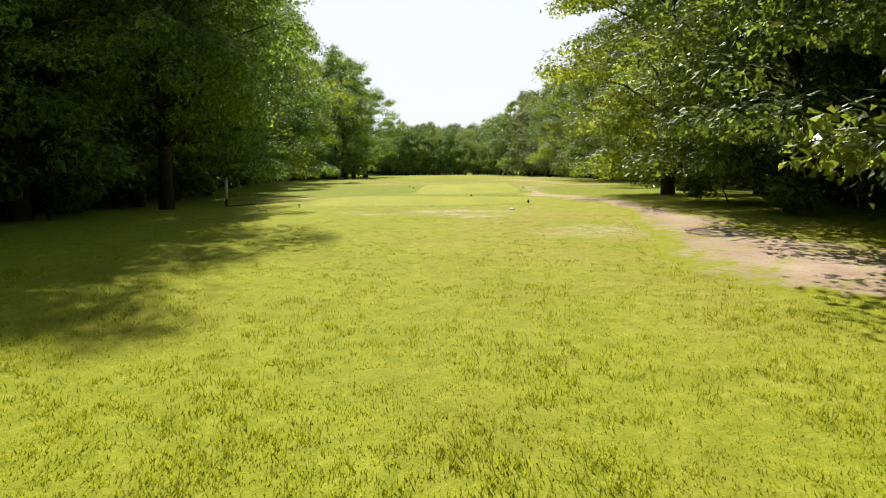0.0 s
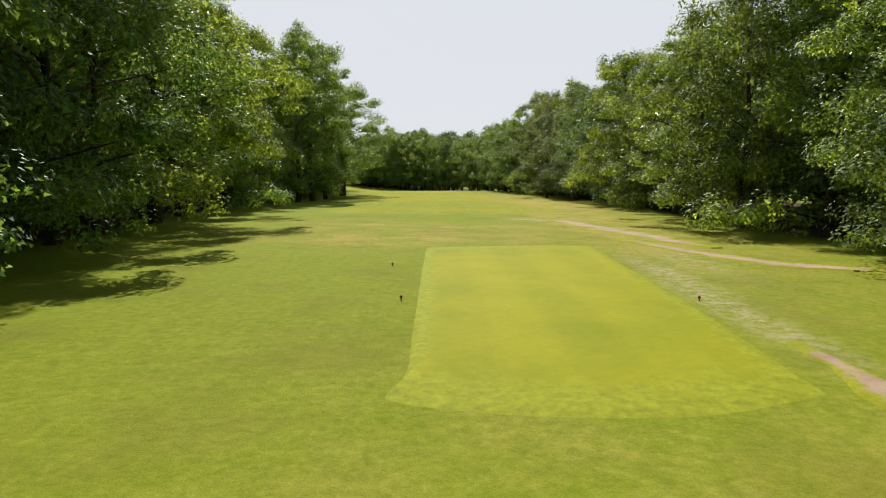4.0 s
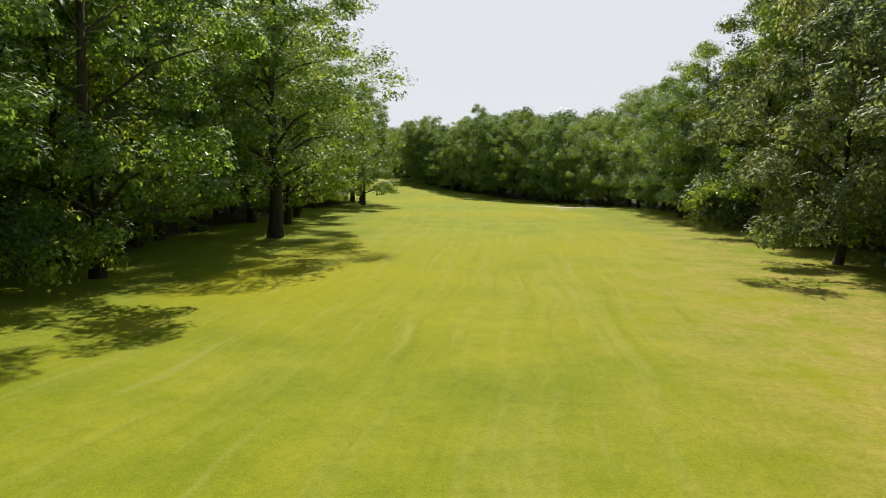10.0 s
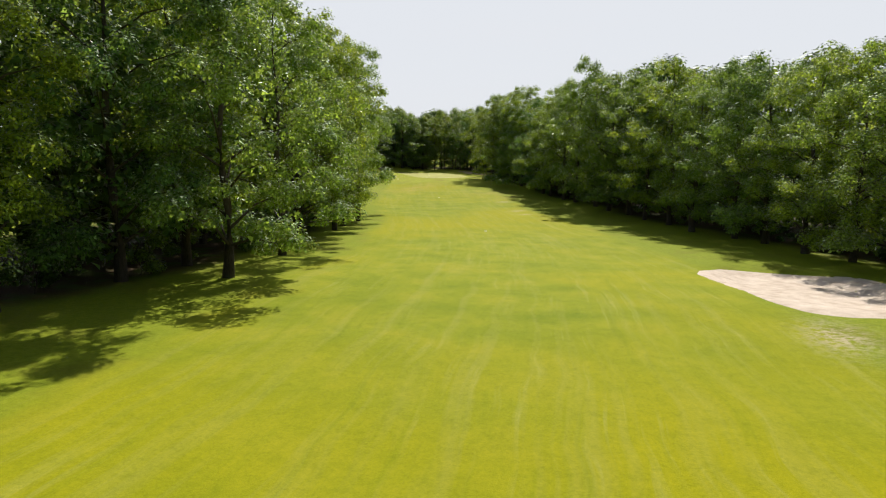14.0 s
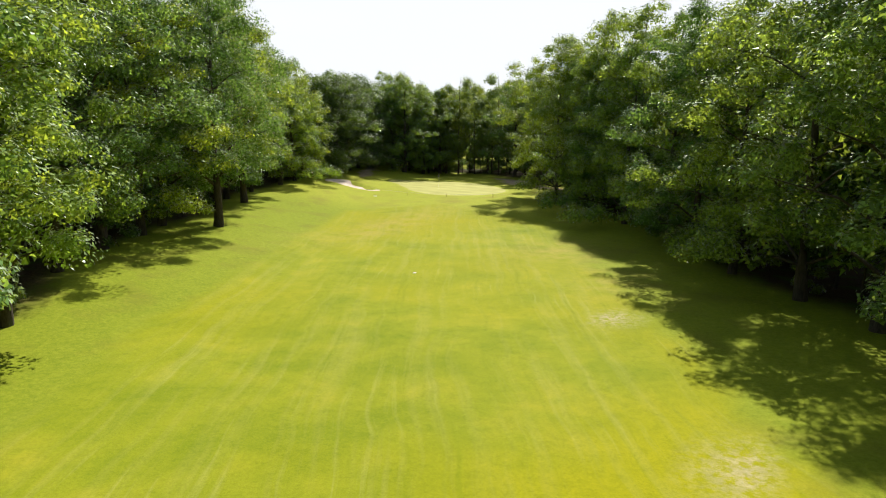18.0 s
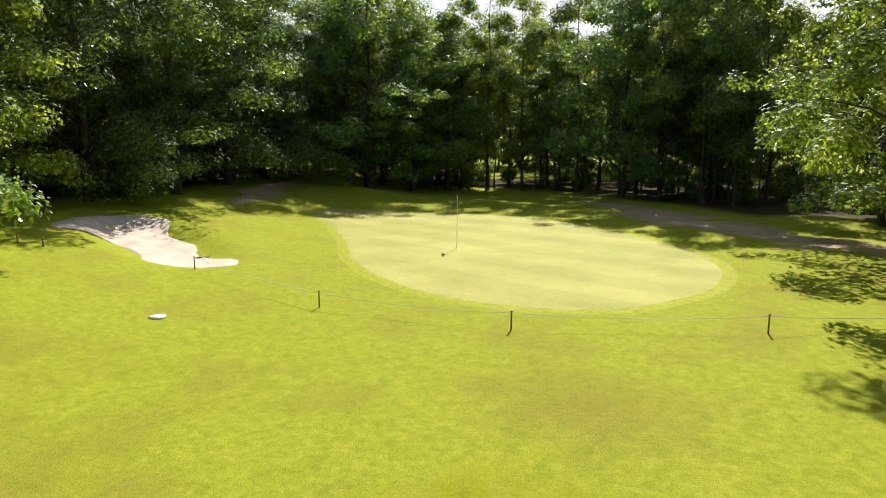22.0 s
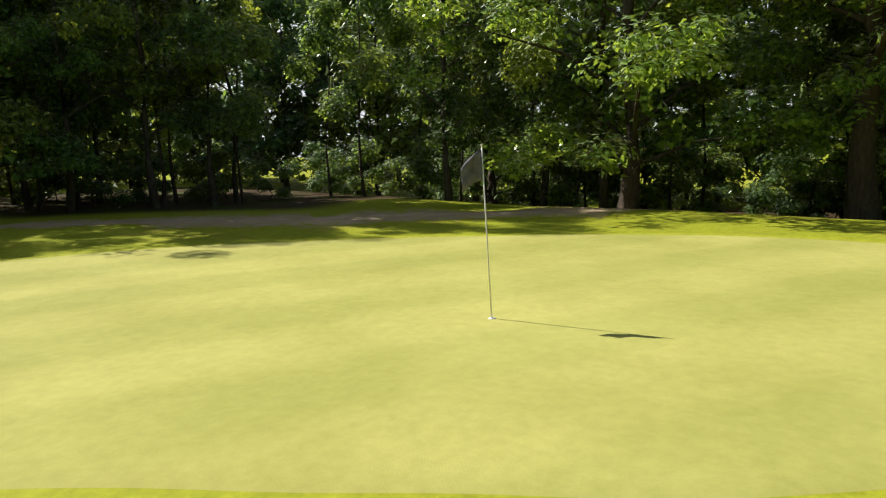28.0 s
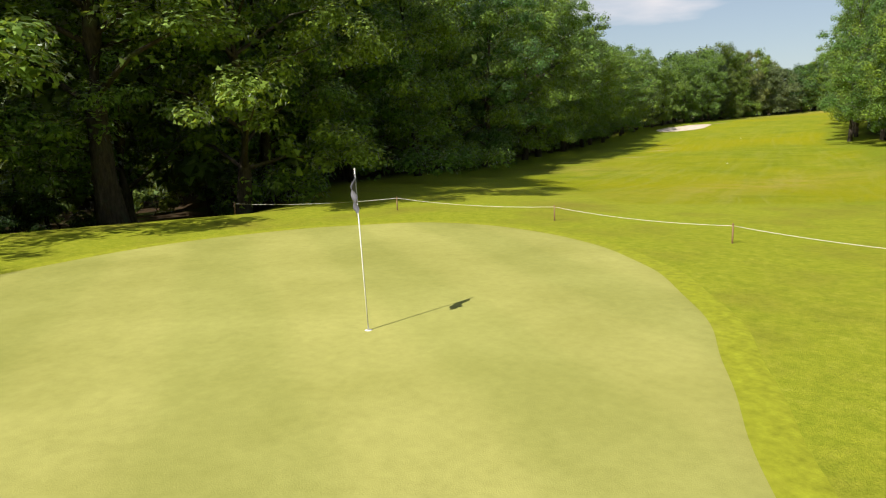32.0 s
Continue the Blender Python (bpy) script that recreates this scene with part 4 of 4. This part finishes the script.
along(LEFT_EDGE[21:], 6.2, -1.0, ["hornbeam", "oak_b", "lime", "oak"], (0.88, 1.02), 63, 0.9, 3.8, tops=LEFT_TOPS)
along(RIGHT_BACK, 6.2, 1.2, ["thicket", "oak_b", "hornbeam", "thicket", "oak", "willow", "column", "oak"], (0.84, 1.06), 32, 1.0, 3.8, tops=RIGHT_TOPS)
along([(-54, 337)] + BEHIND_GREEN[3:], 2.8, 1.2, ["ash", "ash", "ash", "oak"], (0.88, 0.98), 33, 0.9, 2.2)
along(LEFT_BACK, 6.0, -7.0, ["far"], (0.88, 1.0), 34, 1.8, 3.0, 2.0, "inner rows of the wood", LEFT_TOPS)
along(RIGHT_BACK, 6.0, 7.0, ["far"], (0.88, 1.0), 35, 1.8, 3.0, 2.0, "inner rows of the wood", RIGHT_TOPS)
along(LEFT_BACK, 7.0, -14.5, ["far"], (0.88, 1.0), 36, 2.2, 3.0, 3.0, "inner rows of the wood", LEFT_TOPS)
along(RIGHT_BACK, 7.0, 14.5, ["far"], (0.88, 1.0), 37, 2.2, 3.0, 3.0, "inner rows of the wood", RIGHT_TOPS)
along(BEHIND_GREEN[3:], 6.0, 6.5, ["ash"], (0.8, 1.0), 38, 1.8, 2.2, 1.0, "inner rows of the wood")
along(BEHIND_GREEN[3:], 5.0, 4.5, ["ash"], (0.6, 0.85), 57, 1.5, 2.0, 1.5, "inner rows of the wood")
along(BEHIND_GREEN[3:], 5.0, 14.5, ["far"], (0.8, 1.0), 58, 2.0, 2.0, 1.5, "inner rows of the wood")
along(BEHIND_GREEN[3:], 6.0, 11.5, ["ash", "far"], (0.8, 1.0), 39, 2.0, 2.2, 2.0, "inner rows of the wood")
along(BEHIND_GREEN, 1.9, 3.4, ["pole"], (0.7, 1.15), 44, 1.8, 0.7, 0.5, "thin young trees in the wood")
along(BEHIND_GREEN[3:], 2.4, 8.5, ["pole"], (0.7, 1.15), 45, 2.0, 0.7, 0.5, "thin young trees in the wood")
along(RIGHT_EDGE[20:25], 2.6, 4.0, ["pole"], (0.7, 1.1), 46, 1.8, 0.7, 0.5, "thin young trees in the wood")
along([(-20, 300), (-22, 325), (-28, 350), (-40, 375), (-60, 392), (-90, 398), (-125, 390)], 4.2, 0.0, ["far"], (0.9, 1.15), 47, 2.5, 3.0, 0.0, "wood across the next fairway")
along([(-10, 300), (-13, 325), (-20, 355), (-34, 382), (-60, 402), (-90, 408), (-130, 398)], 7.0, 0.0, ["far"], (0.95, 1.2), 48, 2.5, 3.0, 0.0, "wood across the next fairway")
along(LEFT_BACK, 6.5, -2.6, ["bush"], (0.7, 1.4), 41, 1.6, 1.0, 1.0, "bushes at the wood's edge")
along(RIGHT_BACK, 6.0, 2.6, ["bush"], (0.7, 1.4), 42, 1.6, 1.0, 1.0, "bushes at the wood's edge")
along(BEHIND_GREEN, 2.6, 7.5, ["bush"], (0.8, 1.5), 53, 2.0, 0.8, 0.5, "bushes at the wood's edge")
along(BEHIND_GREEN, 3.0, 12.5, ["bush"], (0.8, 1.6), 54, 2.2, 0.8, 0.5, "bushes at the wood's edge")
along(RIGHT_EDGE[20:25], 3.0, 8.5, ["bush"], (0.9, 1.6), 55, 2.2, 0.8, 0.5, "bushes at the wood's edge")
along(BEHIND_GREEN, 3.0, 3.5, ["bush"], (0.6, 1.2), 43, 1.8, 0.8, 1.0, "bushes at the wood's edge")


def fill(x0, x1, y0, y1, step, kinds, scale, seed, clear):
    """Woodland inside a block of the plan, with a way kept clear."""
    rng = random.Random(seed)
    for i in range(int((x1 - x0) / step)):
        for j in range(int((y1 - y0) / step)):
            x, y = x0 + (i + rng.uniform(0.1, 0.9)) * step, y0 + (j + rng.uniform(0.1, 0.9)) * step
            if not clear(x, y) and all((x - a) ** 2 + (y - b) ** 2 > 6 for a, b in spots):
                tagged(plant(rng.choice(kinds), x, y, rng.uniform(*scale)), group="inner rows of the wood")


track_x = lambda y: np.interp(y, [310, 318, 323, 328, 333, 342, 352], [-74, -77.6, -80.2, -82.8, -85.2, -89, -94])
fill(-124, -84, 312, 372, 5.2, ["far", "far", "ash", "oak"], (0.7, 0.84), 51, lambda x, y: x > track_x(y) - 2.6 and (x < track_x(y) + 2.6 or y < 340))
fill(-86, -62, 356, 372, 6.5, ["ash"], (0.72, 0.86), 52, lambda x, y: -63 < x < -50 and y > 362)


# unseen trees added behind the start to hold back sky light on the tee
fill(-34, 34, -40, -10, 6.5, ["oak", "far", "oak_b"], (0.85, 1.05), 59, lambda x, y: y > -15 and abs(x) < 7)

# the models themselves take the last places
for i, kind in enumerate(KINDS):
    x, y = -112 + 5.5 * i, 376 + (i % 3) * 2.0
    KINDS[kind].matrix_basis = pose(x, y, float(land(x, y)), 0, 0, 40 * i)


# ---- things on the green ----
def rod(name, a, b, r0, r1, material, parent, label="", sides=10):
    v, f = tube([a, ((Vector(a) + Vector(b)) / 2), b], [r0, (r0 + r1) / 2, r1], sides)
    f.append(tuple(reversed(range(sides))))
    return mesh_object(name, v, f, material, parent, label)


def disc(radius, height, bevel=0.004, seg=28):
    bm = bmesh.new()
    bmesh.ops.create_cone(bm, cap_ends=True, segments=seg, radius1=radius, radius2=radius, depth=height)
    bmesh.ops.bevel(bm, geom=[e for e in bm.edges if len(e.link_faces) == 2 and e.calc_face_angle(0) > 1], offset=bevel, segments=2, affect="EDGES")
    return bm


def flagstick(x, y):
    """It leans a little."""
    root = new("golf_flagstick")
    root.matrix_basis = pose(x, y, float(land(x, y)) + 0.025, -3.0, 0, 0)
    rod("pole", (0, 0, -0.05), (0, 0, 2.15), 0.011, 0.008, WHITE, root, "thin white pole")
    bm = disc(0.054, 0.03, 0.005)
    bmesh.ops.translate(bm, vec=(0, 0, -0.011), verts=bm.verts)
    part("hole_cup", bm, WHITE, root, "white rim of the hole")
    bm = bmesh.new()
    bmesh.ops.create_icosphere(bm, subdivisions=2, radius=0.014, matrix=Matrix.Translation((0, 0, 2.155)))
    part("finial", bm, WHITE, root)
    # limp cloth: hangs from the pole and folds down
    way, nu, nv = Vector((-0.75, 0.65, 0)).normalized(), 12, 10
    across = Vector((-way.y, way.x, 0))
    verts = []
    for i in range(nu):
        u = i / (nu - 1)
        for j in range(nv):
            v = j / (nv - 1)
            p = way * (0.012 + 0.27 * u) + Vector((0, 0, 2.10 - 0.38 * v * (1 - 0.25 * u) - 0.22 * u**1.4))
            p += across * (0.05 * math.sin(7 * u + 1.5 * v) * u + 0.02 * math.sin(11 * v) * u)
            verts.append(tuple(p))
    faces = [(i * nv + j, (i + 1) * nv + j, (i + 1) * nv + j + 1, i * nv + j + 1) for i in range(nu - 1) for j in range(nv - 1)]
    flag = mesh_object("flag", verts, faces, CLOTH, root, "limp grey and navy flag")
    thick = flag.modifiers.new("thickness", "SOLIDIFY")
    thick.thickness = 0.004
    return tagged(root, "white golf flagstick with a limp grey-navy flag in its hole", "flagstick")


flagstick(-63.45, 315.5)

STAKES = [(-69.6, 307.3), (-63.2, 305.3), (-57.65, 305.15), (-52.1, 306.9), (-46.8, 310.5)]


def stake(x, y, high=0.45, rad=0.022):
    root = new("rope_stake")
    root.location = (x, y, float(land(x, y)))
    rod("post", (0, 0, -0.1), (0.006, 0.004, high), rad, rad * 0.92, WOOD, root)
    bm = disc(rad * 1.15, 0.035, 0.006, 12)
    bmesh.ops.translate(bm, vec=(0.006, 0.004, high), verts=bm.verts)
    part("cap", bm, WOOD, root)
    return tagged(root, "short brown wooden stake holding up the rope", "stake", "stakes in front of the green")


for x, y in STAKES:
    stake(x, y)
for x, y in ((-76.6, 304.6), (-75.0, 304.9), (-74.3, 305.3)):
    stake(x, y, 0.3, 0.03)

for (ax, ay), (bx, by) in zip(STAKES, STAKES[1:]):
    az, bz = float(land(ax, ay)) + 0.41, float(land(bx, by)) + 0.41
    span = [(ax + (bx - ax) * k / 16, ay + (by - ay) * k / 16, az + (bz - az) * k / 16 - 0.10 * 4 * (k / 16) * (1 - k / 16)) for k in range(17)]
    v, f = tube(span, [0.006] * 17, 6)
    tagged(mesh_object("rope", v, f, ROPE), "thin pale rope sagging between two stakes", "rope", "rope in front of the green")


def plate(x, y, r):
    ob = part("distance_plate", disc(r, 0.03, 0.006), WHITE, None)
    ob.location = (x, y, float(land(x, y)) + 0.012)
    return tagged(ob, "flat round white plate set into the grass", "marker", "white plates in the fairway")


for x, y, r in ((-19.9, 219.7, 0.12), (-42.0, 265.4, 0.12), (-66.4, 302.7, 0.22), (2.05, 19.6, 0.09)):
    plate(x, y, r)


def rake(x, y, turn):
    root = new("bunker_rake")
    root.matrix_basis = pose(x, y, float(land(x, y)) + 0.08, 0, 3, turn)
    rod("handle", (0, 0, 0.02), (1.5, 0, 0.03), 0.013, 0.013, WOOD, root)
    rod("head", (0, -0.28, 0.02), (0, 0.28, 0.02), 0.018, 0.018, BLACK, root)
    for k in range(9):
        rod("tooth", (0, -0.26 + 0.065 * k, 0.02), (0.01, -0.26 + 0.065 * k, -0.06), 0.006, 0.004, BLACK, root, sides=6)
    return tagged(root, "wooden bunker rake with a black toothed head", "rake")


rake(-71.9, 310.0, 150)


def sign(x, y):
    root = new("course_sign")
    root.matrix_basis = pose(x, y, float(land(x, y)), 0, 0, 12)
    rod("post", (0, 0, -0.15), (0, 0, 1.15), 0.035, 0.035, WOOD, root)
    bm = bmesh.new()
    bmesh.ops.create_cube(bm, size=1, matrix=Matrix.LocRotScale((0, -0.04, 1.2), None, (0.34, 0.025, 0.24)))
    bmesh.ops.bevel(bm, geom=bm.edges[:], offset=0.006, segments=2, affect="EDGES")
    part("board", bm, WHITE, root, "small white board")
    return tagged(root, "small white board on a wooden post at the wood's edge", "sign")


sign(-80.7, 335.2)


# ---- things at the tees ----
def tee_post(x, y):
    root = new("tee_post")
    root.matrix_basis = pose(x, y, float(land(x, y)), 0, 3, 15) @ Matrix.Diagonal((0.95, 0.95, 0.90, 1))
    bm = bmesh.new()
    bmesh.ops.create_cube(bm, size=1, matrix=Matrix.LocRotScale((0, 0, 0.12), None, (0.09, 0.07, 0.5)))
    bmesh.ops.bevel(bm, geom=bm.edges[:], offset=0.01, segments=2, affect="EDGES")
    part("foot", bm, BLACK, root, "dark foot")
    bm = bmesh.new()
    bmesh.ops.create_cube(bm, size=1, matrix=Matrix.LocRotScale((0, 0, 0.78), None, (0.12, 0.08, 0.84)))
    bmesh.ops.create_cone(bm, cap_ends=True, segments=4, radius1=0.085, radius2=0.01, depth=0.14, matrix=Matrix.Translation((0, 0, 1.27)) @ Matrix.Rotation(radians(45), 4, "Z"))
    bmesh.ops.bevel(bm, geom=bm.edges[:], offset=0.008, segments=2, affect="EDGES")
    part("plank", bm, WHITE, root, "white pointed plank")
    return tagged(root, "white pointed distance post on a dark foot", "post")


tee_post(-8.5, 26.3)


def tee_marker(x, y, material, label):
    root = new("tee_marker")
    root.location = (x, y, float(land(x, y)) + 0.045)
    bm = bmesh.new()
    bmesh.ops.create_uvsphere(bm, u_segments=16, v_segments=10, radius=0.036, matrix=Matrix.Translation((0, 0, 0.036)))
    bmesh.ops.scale(bm, vec=(1, 1, 1.15), verts=bm.verts)
    part("ball", bm, material, root)
    rod("spike", (0, 0, -0.12), (0, 0, 0.02), 0.012, 0.014, BLACK, root)
    return tagged(root, label, "tee marker", "tee markers")


for x, y, material, label in ((-4.5, 21.0, WHITE, "round white tee marker in the grass"), (2.8, 21.8, BLACK, "round black tee marker in the grass"),
                              (-1.8, 42.3, RED, "round red tee marker in the grass"), (5.1, 42.4, RED, "round red tee marker in the grass"),
                              (1.2, 27.9, BLACK, "round black tee marker in the grass"), (-2.35, 48.4, RED, "round red tee marker in the grass")):
    tee_marker(x, y, material, label)


# ---- grass blades near the start ----
def grass_blades():
    """Blades in tufts, long and loose at the start and shorter towards the tee."""
    rng = np.random.default_rng(77)
    n, tufts = 170000, 15000
    ty = 1.5 + 16 * rng.uniform(0, 1, tufts) ** 1.7
    tx = rng.uniform(-1, 1, tufts) * (2.5 + 0.75 * ty)
    lush = np.clip(0.55 + 0.5 * np.sin(1.9 * tx + 1.1 * ty) * np.sin(1.3 * ty - 0.7 * tx + 1) + 0.3 * np.sin(5.1 * tx - 2.0) * np.sin(4.3 * ty), 0.08, 1)
    th = (0.016 + 0.052 * lush * rng.uniform(0.5, 1.2, tufts)) * np.interp(ty, [2, 9, 16], [1.0, 0.75, 0.45])
    pick = rng.integers(0, tufts, n)
    spread = rng.normal(0, 1, (n, 2)) * (0.03 + 0.035 * rng.uniform(0, 1, (n, 1)))
    x, y = tx[pick] + spread[:, 0], ty[pick] + spread[:, 1]
    tall = th[pick] * rng.uniform(0.5, 1.15, n)
    a = rng.uniform(0, 2 * np.pi, n)
    wide = rng.uniform(0.003, 0.0065, n)
    z = land(x, y)
    lean = rng.uniform(0.2, 0.9, n) * tall
    b = a + rng.uniform(-0.8, 0.8, n)
    p0 = np.column_stack([x - wide * np.sin(a), y + wide * np.cos(a), z - 0.005])
    p1 = np.column_stack([x + wide * np.sin(a), y - wide * np.cos(a), z - 0.005])
    p2 = np.column_stack([x + lean * np.cos(b), y + lean * np.sin(b), z + tall])
    verts = np.stack([p0, p1, p2], 1).reshape(-1, 3)
    faces = np.arange(3 * n).reshape(-1, 3)
    ob = new("grass", leaf_mesh("grass", verts, faces, BLADE))
    return tagged(ob, "ankle-high sunlit yellow-green grass blades before the tee", "grass", kind="stuff")


grass_blades()
